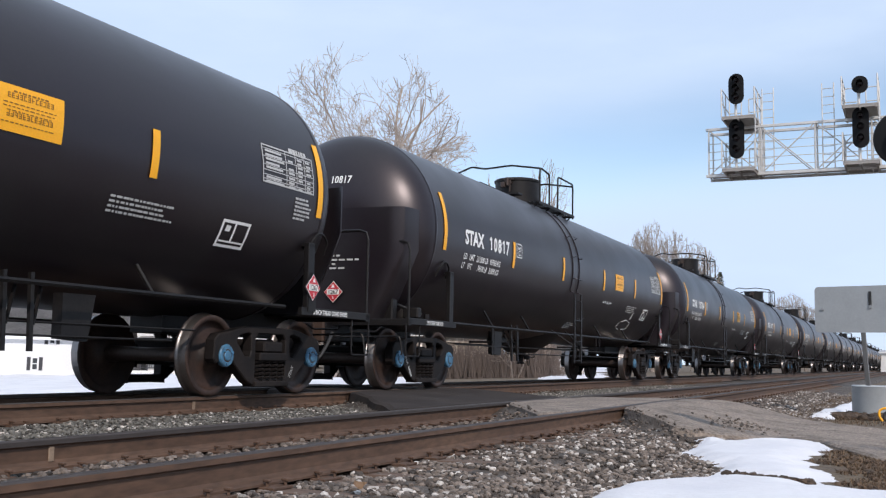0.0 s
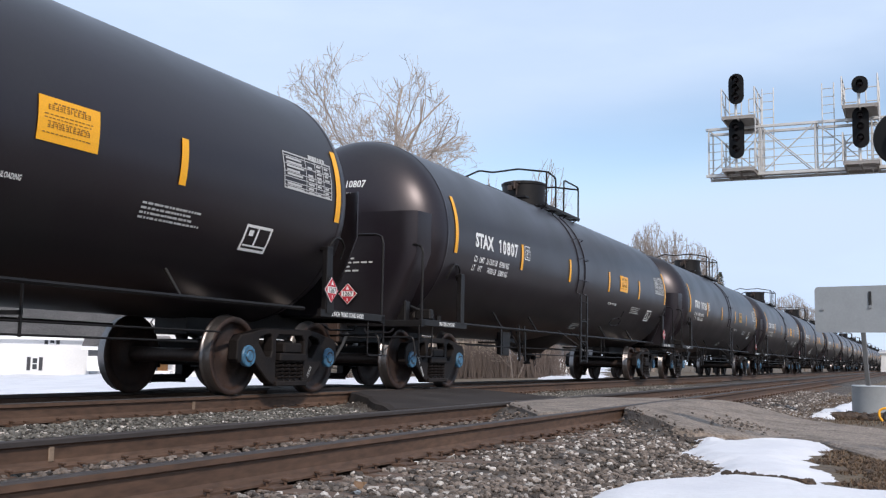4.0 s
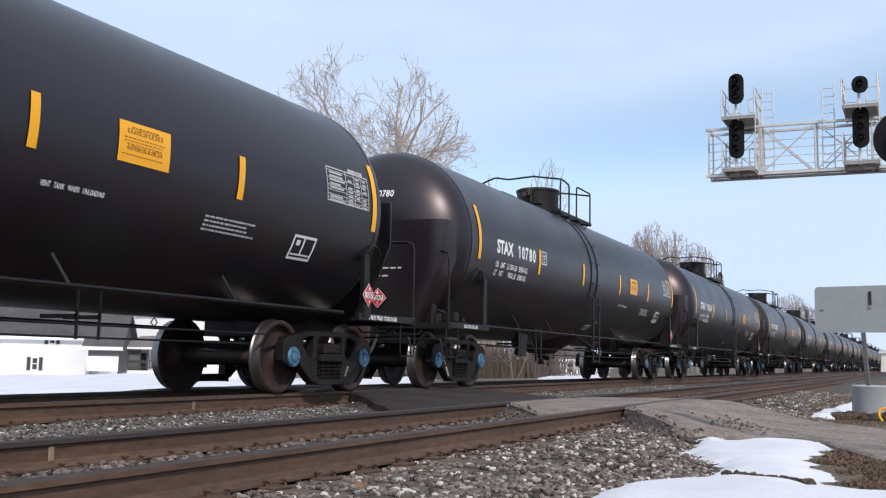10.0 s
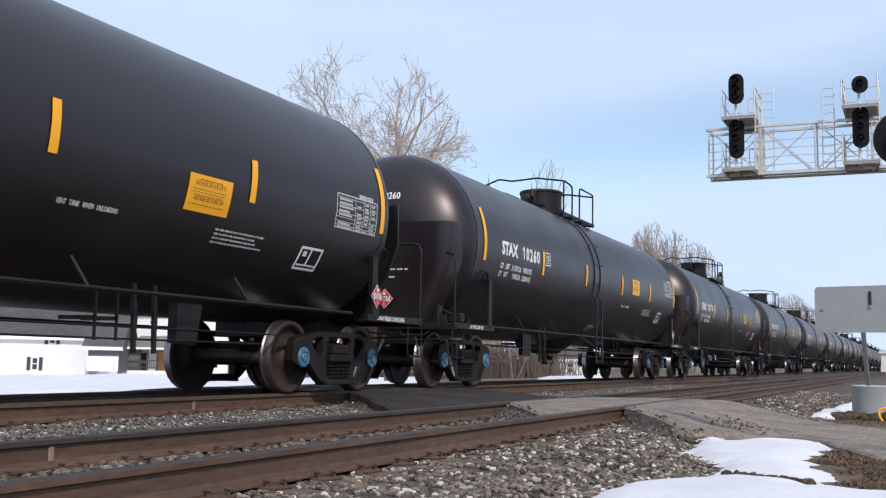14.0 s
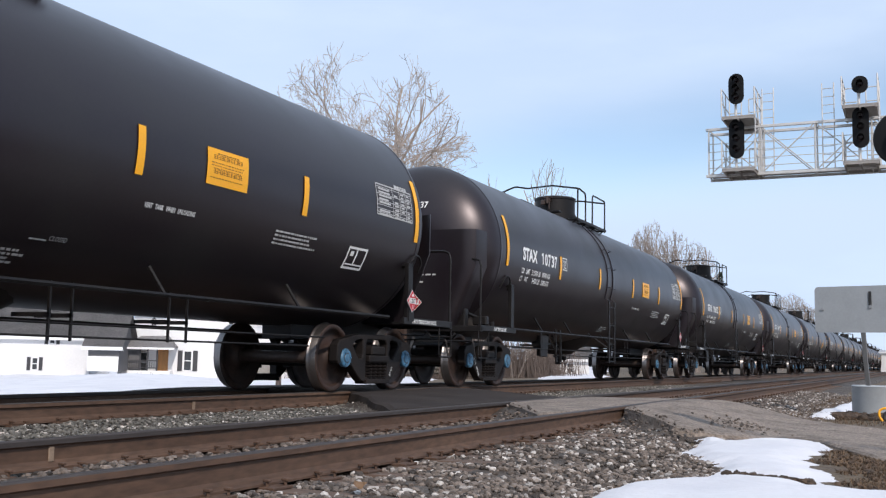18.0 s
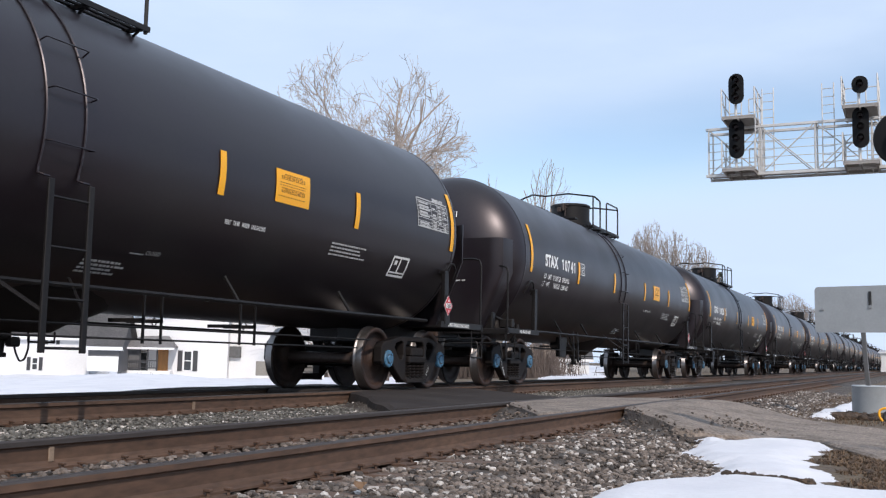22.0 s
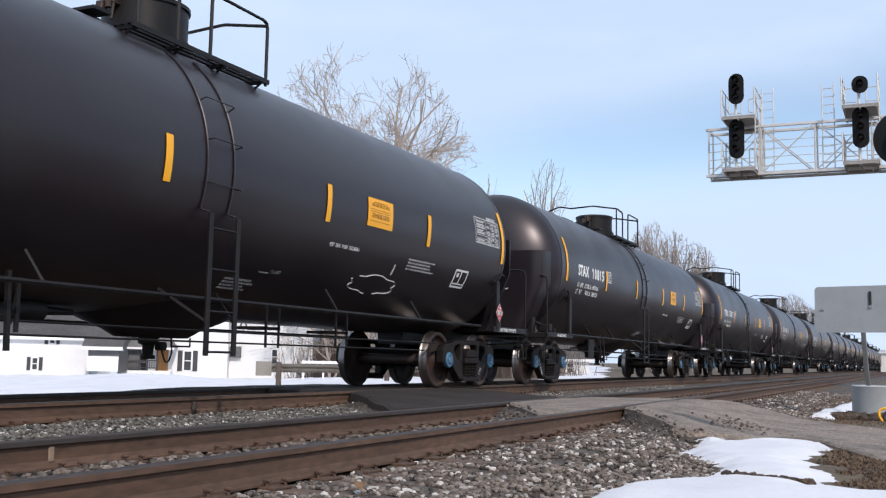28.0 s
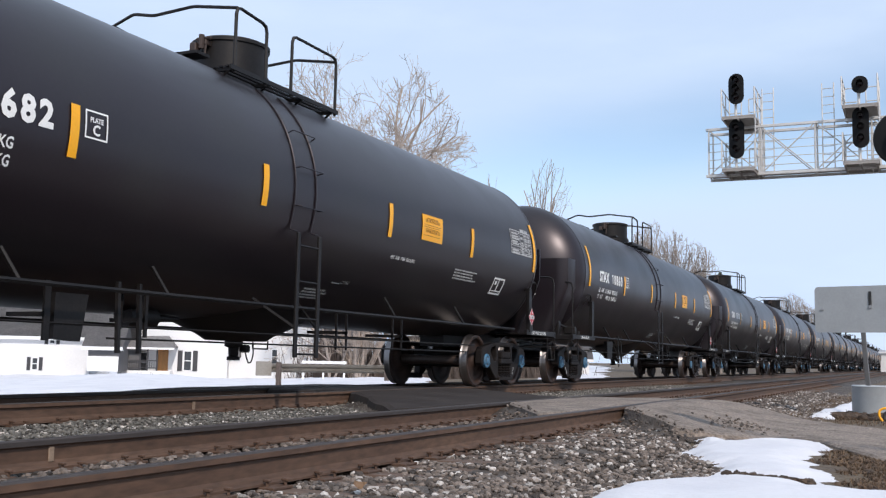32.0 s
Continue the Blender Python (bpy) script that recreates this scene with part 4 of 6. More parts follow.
# the asphalt ends raggedly: further out beside the rails than between them
LOW_X, LOW_Y = (-8.8, -7.3, -6.6, -4.92, -4.90, -3.44, -3.42, -2.9, -2.3, -1.7, -1.26, -0.92, -0.62, -0.27, 0.6, 3.0), (12.8, 12.6, 11.8, 9.5, 12.6, 9.9, 12.8, 11.6, 10.75, 11.3, 11.8, 11.5, 10.75, 10.0, 9.2, 8.7)
HIGH_X, HIGH_Y = (-7.3, -5.0, -3.4, -2.5, -1.8, -1.3, -0.9, -0.4, 1.0, 3.0), (15.9, 15.5, 16.4, 16.8, 16.5, 15.7, 15.1, 14.6, 13.7, 13.2)


def road_edges(x):
    """Where the asphalt begins and ends along the tracks."""
    w = 0.10 * noise.noise((x * 1.3, 3.1, 0)) + 0.08 * noise.noise((x * 4.0, 1.1, 0)) + 0.05 * noise.noise((x * 11.0, 1.7, 0))
    return float(np.interp(x, LOW_X, LOW_Y)) + w, float(np.interp(x, HIGH_X, HIGH_Y)) - w


def meets_road(x, y, z, low=0.035, fall=0.16):
    """Raises the ground to the asphalt's edge."""
    if x < -9.4 or x > 40 or y < 4 or y > 24:
        return z
    lo, hi = road_edges(x)
    d = max(lo - y, y - hi)
    if y < (lo + hi) / 2:
        low += 0.03 * smooth(-1.9, -2.3, x) * smooth(-3.5, -3.3, x) + 0.02 * smooth(-4.85, -5.0, x)
        fall += 0.35 * smooth(-4.85, -5.0, x) + 0.30 * smooth(-1.9, -2.2, x) * smooth(-3.5, -3.3, x)
    return max(z, road_z(x, y) - low - fall * max(0.0, d) - (0.06 if d < -0.15 else 0.0))


def ground_z(x, y):
    """Height of the bare ground: low right of the tracks, a bed under them, falling to the houses."""
    bed = -0.42
    right = -0.36 - 0.10 * smooth(0, 8, x) - 0.5 * smooth(15, 80, x)
    left = -0.55 - 0.75 * smooth(-16, -45, x) * (1 - smooth(60, 160, y))
    z = bed if -9.8 < x < -2.4 else (right if x > -2.0 else left)
    if -2.4 <= x <= -2.0:
        z = bed + (right - bed) * smooth(-2.4, -2.0, x)
    if -10.8 <= x <= -9.8:
        z = left + (bed - left) * smooth(-10.8, -9.8, x)
    z += 0.03 * noise.noise((x * 0.7, y * 0.7, 1.0)) * (1.0 if x > -2.2 or x < -11 else 0.2)
    return meets_road(x, y, z) if x > -2.6 else z


def spaced(edges):
    out = []
    for a, b, s in edges:
        n = max(1, int(round((b - a) / s)))
        out += [a + (b - a) * i / n for i in range(n)]
    return out + [edges[-1][1]]


def sheet(name, xs, ys, fz, material, label, category="ground", keep=None, smooth_it=True):
    vs = [(x, y, fz(x, y)) for y in ys for x in xs]
    w = len(xs)
    fs = []
    for j in range(len(ys) - 1):
        for i in range(w - 1):
            if keep is None or keep((xs[i] + xs[i + 1]) / 2, (ys[j] + ys[j + 1]) / 2):
                fs.append((j * w + i, j * w + i + 1, (j + 1) * w + i + 1, (j + 1) * w + i))
    me = bpy.data.meshes.new(name)
    me.from_pydata(vs, [], fs)
    me.update()
    ob = linked(name, me, material, None, "", smooth_it)
    return tagged(ob, label, category, "", "structure")


sheet("ground", spaced([(-2500, -300, 200), (-300, -60, 20), (-60, -12, 2), (-12, 6, 0.3), (6, 40, 3), (40, 300, 30), (300, 2500, 250)]),
      spaced([(-2500, -100, 300), (-100, -10, 15), (-10, 40, 0.5), (40, 120, 4), (120, 600, 30), (600, 3000, 300)]), ground_z, DIRT, "brown winter soil with dead grass")


def rail(name, x, z, y0, y1, inside):
    """A flat-bottomed rail with a worn head, polished on the side where the wheel flanges run."""
    half = [(0.0, 0.0), (0.030, -0.001), (0.037, -0.009), (0.037, -0.038), (0.012, -0.050), (0.009, -0.135), (0.020, -0.155), (0.073, -0.172), (0.073, -0.185), (0.0, -0.185)]
    prof = half + [(-a, b) for a, b in half[-2:0:-1]]
    n = len(prof)
    marks = [0] * n
    marks[0] = marks[1] = marks[n - 1] = marks[n - 2] = 1
    marks[2 if inside > 0 else n - 3] = 1
    bm = bmesh.new()
    strip(bm, [(x + a, z + b) for a, b in prof], y0, y1, 1, marks)
    me = bpy.data.meshes.new(name)
    bm.to_mesh(me)
    bm.free()
    ob = linked(name, me, [RAIL, HEAD])
    return tagged(ob, "rusty steel rail with a worn running surface", "rail", "rails of both tracks", "structure")


for cx, dz in ((TRACK_X, 0.0), (NEAR_X, NEAR_Z)):
    for s in (-1, 1):
        rail("rail", cx + s * 0.754, dz, -60, 900, -s)


def bed_z(x, y):
    """Top of the ballast."""
    z = -0.262
    z -= 0.30 * smooth(-2.35, -1.55, x) + 0.33 * smooth(-9.9, -10.9, x)
    z += 0.068 * smooth(-7.22, -7.08, x) * smooth(-5.02, -5.28, x) - 0.035 * smooth(-5.25, -4.95, x) + 0.036 * smooth(-4.82, -4.70, x) * smooth(-3.38, -3.50, x) + 0.020 * smooth(-3.32, -3.22, x) * smooth(-2.3, -2.7, x)
    z += 0.025 * noise.noise((x * 2.1, y * 2.1, 4.0)) + 0.014 * noise.noise((x * 9, y * 9, 2.0))
    return meets_road(x, y, z, 0.045, 0.22)


sheet("ballast", spaced([(-11.2, -6.6, 0.35), (-6.6, -1.2, 0.12)]), spaced([(-30, 1, 1.0), (1, 12, 0.12), (12, 40, 0.4), (40, 900, 20)]), bed_z, BALLAST, "grey crushed-stone ballast bed", "ballast")

# wooden ties under both tracks
TIEMESH = bpy.data.meshes.new("tie")
bm = bmesh.new()
box(bm, -1.30, 1.30, -0.115, 0.115, -0.18, 0.0, 0.012)
for v in bm.verts:
    v.co += Vector((0, 0.012 * noise.noise(v.co * 3), 0.010 * noise.noise(v.co * 2.3)))
bm.to_mesh(TIEMESH)
bm.free()
TIEMESH.materials.append(TIE)
PLATEMESH = bpy.data.meshes.new("tie_plate")
bm = bmesh.new()
box(bm, -0.17, 0.17, -0.095, 0.095, 0.0, 0.016, 0.003)
for a, b in ((-0.095, 0.05), (0.095, -0.05), (-0.14, -0.06), (0.14, 0.06)):
    rod(bm, (a, b, 0.01), (a, b, 0.045), 0.011, 4)
    box(bm, a - 0.022, a + 0.022, b - 0.016, b + 0.016, 0.040, 0.056, 0.004)
bm.to_mesh(PLATEMESH)
bm.free()
PLATEMESH.materials.append(RAIL)
rnd = random.Random(21)
for cx, dz, y0, y1 in ((NEAR_X + 0.08, NEAR_Z, -9.5, 44.0), (TRACK_X, 0.0, -3.0, 42.0)):
    y = y0
    while y < y1:
        if not 12.9 < y < 15.4:
            t = new("tie", TIEMESH)
            t.matrix_basis = pose(cx + rnd.uniform(-0.03, 0.05), y, dz - 0.203, 0, rnd.uniform(-0.4, 0.4), rnd.uniform(-1.2, 1.2))
            tagged(t, "weathered brown wooden railway tie", "railway tie", "ties under the rails", "structure")
            for s in (-1, 1):
                p = new("tie_plate", PLATEMESH)
                p.parent = t
                p.location = ((NEAR_X if cx > -6 else TRACK_X) + s * 0.754 - t.location.x, 0, 0.001)
        y += rnd.uniform(0.48, 0.54)


def stones(name, count, place, size, seed, material, label):
    """Loose crushed stones, each an uneven lump of its own, in one mesh."""
    rng = np.random.default_rng(seed)
    base = np.array([(1, 0, 0), (-1, 0, 0), (0, 1, 0), (0, -1, 0), (0, 0, 1), (0, 0, -1)], float)
    cube = np.array([(a, b, c) for a in (-1, 1) for b in (-1, 1) for c in (-1, 1)], float) * 0.62
    shape_v = np.vstack([base, cube])
    hull_f = []
    for ax in range(3):
        for sg in (0, 1):
            apex = ax * 2 + sg
            val = 1 if sg == 0 else -1
            quad = [6 + k for k in range(8) if cube[k][ax] * val > 0]
            other = [o for o in range(3) if o != ax]
            quad.sort(key=lambda k: math.atan2(cube[k - 6][other[1]], cube[k - 6][other[0]]))
            for i in range(4):
                hull_f.append((apex, quad[i], quad[(i + 1) % 4]))
    hull_f = np.array(hull_f)
    V, F = [], []
    for k in range(count):
        x, y, z = place(rng)
        s = size * rng.uniform(0.6, 1.35) * np.array([rng.uniform(0.75, 1.3), rng.uniform(0.75, 1.3), rng.uniform(0.55, 0.9)])
        v = shape_v * rng.uniform(0.75, 1.2, (14, 1)) * s
        a, b = rng.uniform(0, math.tau), rng.uniform(-0.7, 0.7)
        ca, sa, cb, sb = math.cos(a), math.sin(a), math.cos(b), math.sin(b)
        rot = np.array([[ca, -sa, 0], [sa, ca, 0], [0, 0, 1]]) @ np.array([[1, 0, 0], [0, cb, -sb], [0, sb, cb]])
        V.append(v @ rot.T + (x, y, z))
        F.append(hull_f + 14 * k)
    me = bpy.data.meshes.new(name)
    me.from_pydata(np.vstack(V).tolist(), [], np.vstack(F).tolist())
    me.update()
    ob = linked(name, me, material)
    return tagged(ob, label, "gravel", "", "stuff")


def off_road(x, y, d=0.12):
    lo, hi = road_edges(x)
    return not lo - d < y < hi + d


TIES_AT = sorted(o.location.y for o in scene.objects if o.name.split(".")[0] == "tie" and abs(o.location.x - NEAR_X) < 0.5)


def on_tie(y):
    return any(abs(y - t) < 0.12 for t in TIES_AT)


def near_shoulder(rng):
    while True:
        y = 2.2 + 30 * rng.random() ** 2.0 if rng.random() < 0.87 else rng.uniform(-9, 2.2)
        x = rng.uniform(-3.27, -1.35 if y > 6.9 else -1.6)
        if off_road(x, y) and not (x < -2.45 and on_tie(y) and rng.random() < 0.86):
            return x, y, max(bed_z(x, y), ground_z(x, y)) + 0.008


def between_rails(rng):
    while True:
        y, x = 2.5 + 22 * rng.random() ** 1.6 if rng.random() < 0.85 else rng.uniform(-9, 2.5), rng.uniform(-4.76, -3.43)
        if off_road(x, y) and not (on_tie(y) and rng.random() < 0.8):
            return x, y, bed_z(x, y) + 0.006


def between_tracks(rng):
    while True:
        y, x = 3.0 + 28 * rng.random() ** 1.4, rng.uniform(-7.25, -4.95)
        if off_road(x, y):
            return x, y, bed_z(x, y) + 0.012


def thaw_line(rng):
    x = rng.uniform(-1.30, -0.68)
    return x, 7.73 - 0.45 * (x + 1.29) + rng.normal(0, 0.045), ground_z(x, 7.6) + 0.03


def road_rubble(rng):
    while True:
        x, y = rng.normal(-1.95, 0.18), rng.normal(12.6, 0.35)
        if -2.85 < x < -0.3 and y > road_edges(x)[0] + 0.05:
            return x, y, road_z(x, y) + 0.003


stones("gravel_shoulder", 18500, near_shoulder, 0.0205, 1, STONE, "loose grey and tan crushed stone beside the rail")
stones("pale_gravel", 2600, near_shoulder, 0.022, 6, PALESTONE, "scattered pale crushed stones beside the rail")
stones("gravel_in_track", 4200, between_rails, 0.022, 2, STONE, "loose crushed stone between the rails")
stones("gravel_between_tracks", 20000, between_tracks, 0.0145, 3, GREYSTONE, "loose crushed stone between the two tracks")
stones("pale_gravel_between_tracks", 2200, between_tracks, 0.0135, 7, PALESTONE, "scattered pale stones between the two tracks")
stones("thawed_stones", 120, thaw_line, 0.032, 8, SOIL, "dark stones thawed out of the snow")


def broken_edge(rng):
    x = rng.uniform(-4.75, -3.45) if rng.random() < 0.4 else rng.uniform(-3.20, -2.0)
    y = road_edges(x)[0] + rng.normal(-0.10, 0.16)
    return x, y, max(road_z(x, y) - 0.07 * max(0.0, (road_edges(x)[0] - y) * 6), bed_z(x, y)) + 0.005


stones("broken_road_edge", 90, broken_edge, 0.017, 19, STONE, "broken lumps along the edge of the asphalt")
stones("road_rubble", 150, road_rubble, 0.016, 9, STONE, "loose stones on the broken asphalt edge")

# the road crossing: worn asphalt flush with the rails, ramping down to the ground
def road_piece(name, x0, x1, step, material, label):
    xs = spaced([(x0, x1, step)])
    n = 44
    vs, fs = [], []
    for x in xs:
        lo, hi = road_edges(x)
        col = [(x, lo - 0.10, road_z(x, lo) - 0.20)] + [(x, lo + (hi - lo) * k / n, road_z(x, lo + (hi - lo) * k / n) - (0.02 if k in (0, n) else 0)) for k in range(n + 1)] + [(x, hi + 0.10, road_z(x, hi) - 0.20)]
        vs += col
    w = n + 3
    for i in range(len(xs) - 1):
        for k in range(w - 1):
            fs.append((i * w + k, (i + 1) * w + k, (i + 1) * w + k + 1, i * w + k + 1))
    base = len(vs)
    me = bpy.data.meshes.new(name)
    # end walls down to the ballast
    vs += [(x, y, z - 0.18) for x, y, z in vs[:w]] + [(x, y, z - 0.18) for x, y, z in vs[base - w:base]]
    for k in range(w - 1):
        fs.append((k, k + 1, base + k + 1, base + k))
        fs.append((base - w + k + 1, base - w + k, base + w + k, base + w + k + 1))
    me.from_pydata(vs, [], fs)
    me.update()
    ob = linked(name, me, material, None, "", False)
    return tagged(ob, label, "road", "", "structure")


road_piece("road", NEAR_X + 0.80, 12, 0.08, ASPHALT, "worn grey asphalt road ramping up to the rails")
road_piece("road_further_on", 12, 60, 0.8, ASPHALT, "worn grey asphalt road leading away from the tracks")
road_piece("road_between_rails", NEAR_X - 0.67, NEAR_X + 0.67, 0.16, ASPHALT, "worn grey asphalt between the rails")
road_piece("road_between_tracks", TRACK_X + 0.80, NEAR_X - 0.80, 0.16, TAR, "dark asphalt between the two tracks")
road_piece("road_under_train", TRACK_X - 0.67, TRACK_X + 0.67, 0.16, TAR, "dark asphalt between the rails")
road_piece("road_beyond", -60, TRACK_X - 0.80, 0.5, TAR, "dark asphalt road beyond the tracks")


def snow_patch(name, xs, ys, inside, thick, label, base=ground_z):
    """Old snow with a melting, rounded rim: it thins out to nothing where inside() ends."""
    def z(x, y):
        k = inside(x, y)
        return base(x, y) - 0.03 + (thick + 0.03) * smooth(-0.12, 0.32, k) + 0.02 * noise.noise((x * 1.7, y * 1.7, 9.0)) * smooth(0, 0.4, k)
    return sheet(name, xs, ys, z, SNOW, label, "snow", lambda x, y: inside(x, y) > -0.2)


def wobble(x, y, s=1.5, k=0.16):
    return k * noise.noise((x * s, y * s, 5.0)) + 0.5 * k * noise.noise((x * s * 3, y * s * 3, 6.0))


def foreground_snow(x, y):
    left = -1.84 + 0.34 * smooth(6.6, 7.4, y) - 0.62 * smooth(8.2, 10.2, y)
    lo, hi = road_edges(x)
    main = min(x - left, lo - 0.10 - y)
    bare = -min(x + 0.91 - 0.124 * (10.8 - y), (y - 7.42) * 0.8, 10.72 + 0.1 * (x + 0.9) - y)
    track = abs(y - (7.73 - 0.45 * (x + 1.29))) / 0.10 + max(0, abs(x + 0.99) - 0.30) * 6 - 0.9
    return min(main, bare * 0.7, track * 0.14) + wobble(x, y)


snow_patch("snow_patch", spaced([(-2.6, 1.5, 0.045), (1.5, 6, 0.3)]), spaced([(-4, 4, 0.4), (4, 11.4, 0.05)]), foreground_snow, 0.07, "melting white snow beside the ballast")
def sign_snow(x, y):
    band = min(x + 1.75 - 0.03 * (y - 18.5), y - 18.2) * 0.8
    bare = math.hypot((x + 0.70) / 0.75, (y - 18.5) / 1.3) - 1.0
    front = 0.35 - math.hypot((x + 0.1) / 0.5, (y - 15.1) / 0.5)
    strip_k = 2 * min(x + 1.68 - 0.03 * (y - 17.6), -1.20 + 0.02 * (y - 18) - x, y - 17.4, 26 - y) + wobble(x, y, 2.0, 0.12)
    return max(min(band, bare) + wobble(x, y, 0.8, 0.35) - 0.22, front, strip_k)


snow_patch("snow_by_the_sign", spaced([(-2.4, 6, 0.08)]), spaced([(14.4, 36, 0.12)]), sign_snow, 0.08, "patchy snow beyond the road")


def far_snow(x, y):
    lo, hi = road_edges(-11)
    k = -11.2 - x
    if x > -40:
        k = min(k, max(lo - 0.4 - y, y - hi - 0.4))
    ratio = -x / max(y, 1.0)
    if y > 15:
        k = min(k, max(ratio - 0.455, 0.375 - ratio) * 20)
    return min(k, (-0.275 * y - x) * 0.5 + 0.6 * noise.noise((x * 0.2, y * 0.2, 1.0)))


def bank(x, y):
    """Ploughed snow beyond the tracks, heaped towards the houses."""
    z = ground_z(x, y) + 0.12 + 0.20 * noise.noise((x * 0.16, y * 0.16, 3.0)) + 0.10 * noise.noise((x * 0.5, y * 0.5, 8.0))
    z += 0.07 * noise.noise((x * 1.3, y * 1.3, 4.0))
    z += 0.30 * math.exp(-((x + 0.80 * y + 3) / 5.0) ** 2) * smooth(20, 32, y) * smooth(60, 45, y)
    k = far_snow(x, y)
    return z - 0.35 * (1 - smooth(0.0, 0.8, k))


sheet("snow_field", spaced([(-200, -60, 8), (-60, -11, 0.7)]), spaced([(-60, 0, 5), (0, 90, 0.8), (90, 300, 10)]), bank, SNOW, "white snow cover behind the tracks", "snow", lambda x, y: far_snow(x, y) > -0.1)

# ---- sign, drum and flasher by the crossing ----
def sign():
    s = thing("road_sign", "grey metal back of a rectangular sign on a post", "road sign", "", "", (-0.93, 18.9, -0.36), -14)
    bm = bmesh.new()
    w0, w1, h0, h1, r = -0.72, 0.82, 1.42, 2.22, 0.06
    out = []
    for cx, cz, a0 in ((w1 - r, h1 - r, 0), (w0 + r, h1 - r, 90), (w0 + r, h0 + r, 180), (w1 - r, h0 + r, 270)):
        out += [(cx + r * math.cos(radians(a0 + k * 30)), cz + r * math.sin(radians(a0 + k * 30))) for k in range(4)]
    plate(bm, out, [], lambda a, b, t: Vector((a, t, b)), 0.004)
    part("sign_plate", bm, SIGNBACK, s, "plain grey sheet-metal back")
    bm = bmesh.new()
    box(bm, -0.036, 0.036, 0.006, 0.05, 0.10, 1.60, 0.004, Matrix(((1, 0, -0.063, 0.176), (0, 1, 0, 0), (0, 0, 1, 0), (0, 0, 0, 1))))
    part("post", bm, POST, s, "dull steel post")
    for x, z in ((-0.58, 1.83), (0.22, 1.86)):
        bm = bmesh.new()
        rod(bm, (x, 0.0, z), (x, -0.025, z), 0.028, 8)
        part("bolt", bm, GALV, s)
    bm = bmesh.new()
    box(bm, 0.195, 0.245, -0.02, -0.003, 1.88, 2.12, 0.006)
    part("bracket_slot", bm, INK, s, "dark vertical bracket")
    return s


sign()
drum = thing("steel_drum", "round grey galvanised drum holding a sign post", "drum", "", "", (-0.70, 18.9, -0.37))
bm = bmesh.new()
lathe(bm, [(0.0, 0.0), (0.0, 0.33), (0.02, 0.345), (0.50, 0.345), (0.52, 0.355), (0.54, 0.335), (0.49, 0.32), (0.47, 0.0)], 32, "Z")
part("drum_body", bm, SIGNBACK, drum, "", True)


def flasher():
    f = thing("crossing_flasher", "black round backing of a railway crossing light", "crossing signal", "", "", (0.25, 9.55, -0.40))
    bm = bmesh.new()
    rod(bm, (2.35, -1.55, 0), (2.35, -1.55, 3.6), 0.055, 12)
    part("mast", bm, GALV, f, "galvanised mast")
    bm = bmesh.new()
    rod(bm, (-0.30, 0.02, 2.86), (0.42, 0.02, 2.86), 0.03, 8)
    rod(bm, (0.42, 0.02, 2.86), (2.35, -1.55, 2.86), 0.03, 8)
    part("cross_arm", bm, GALV, f)
    bm = bmesh.new()
    lathe(bm, [(0.02, 0.0), (0.02, 0.25), (0.0, 0.26), (-0.02, 0.25), (-0.03, 0.15), (-0.10, 0.12), (-0.12, 0.0)], 32, "Y", (-0.30, 0.06, 2.86))
    part("backing_disc", bm, BLACK, f, "black disc with a lamp housing")
    return f


flasher()

def blades(name, count, place, height, seed, label):
    """Bent blades of dead grass."""
    rng = random.Random(seed)
    V, F = [], []
    for k in range(count):
        x, y = place(rng)
        z = ground_z(x, y) - 0.005
        a, h = rng.uniform(0, math.tau), height * rng.uniform(0.5, 1.3)
        lean = rng.uniform(0.3, 1.4) * h
        w = 0.004
        n0 = len(V)
        for t, ww in ((0, w), (0.55, w * 0.8), (1, 0.0008)):
            px, py = x + math.cos(a) * lean * t * t, y + math.sin(a) * lean * t * t
            V += [(px - math.sin(a) * ww, py + math.cos(a) * ww, z + h * (t - 0.3 * t * t)), (px + math.sin(a) * ww, py - math.cos(a) * ww, z + h * (t - 0.3 * t * t))]
        F += [(n0, n0 + 1, n0 + 3, n0 + 2), (n0 + 2, n0 + 3, n0 + 5, n0 + 4)]
    me = bpy.data.meshes.new(name)
    me.from_pydata(V, [], F)
    me.update()
    return tagged(linked(name, me, GRASS), label, "grass", "", "stuff")


def bare_spot(rng):
    while True:
        x, y = rng.uniform(-1.0, 2.2), rng.uniform(7.3, 10.9)
        if foreground_snow(x, y) < -0.02 and x > -1.0 and off_road(x, y, 0.02):
            return x, y


def verge(rng):
    while True:
        x, y = rng.uniform(-2.0, 3.0), rng.uniform(15.6, 30)
        if off_road(x, y, 0.2) and sign_snow(x, y) < 0:
            return x, y


stones("soil_clods", 700, lambda r: (*(q := bare_spot(r)), ground_z(*q) + 0.004), 0.022, 15, SOIL, "dark clods of thawed soil")
blades("dead_grass", 9000, bare_spot, 0.045, 5, "flattened brown dead grass in a thawed spot")
blades("verge_grass", 3500, verge, 0.10, 6, "sparse brown dead grass beside the ballast")


def soil_by_drum(rng):
    a, r = rng.uniform(0, math.tau), math.sqrt(rng.random())
    x, y = -0.85 + 0.75 * r * math.cos(a), 18.2 + 0.75 * r * math.sin(a)
    return x, y, ground_z(x, y) + 0.03


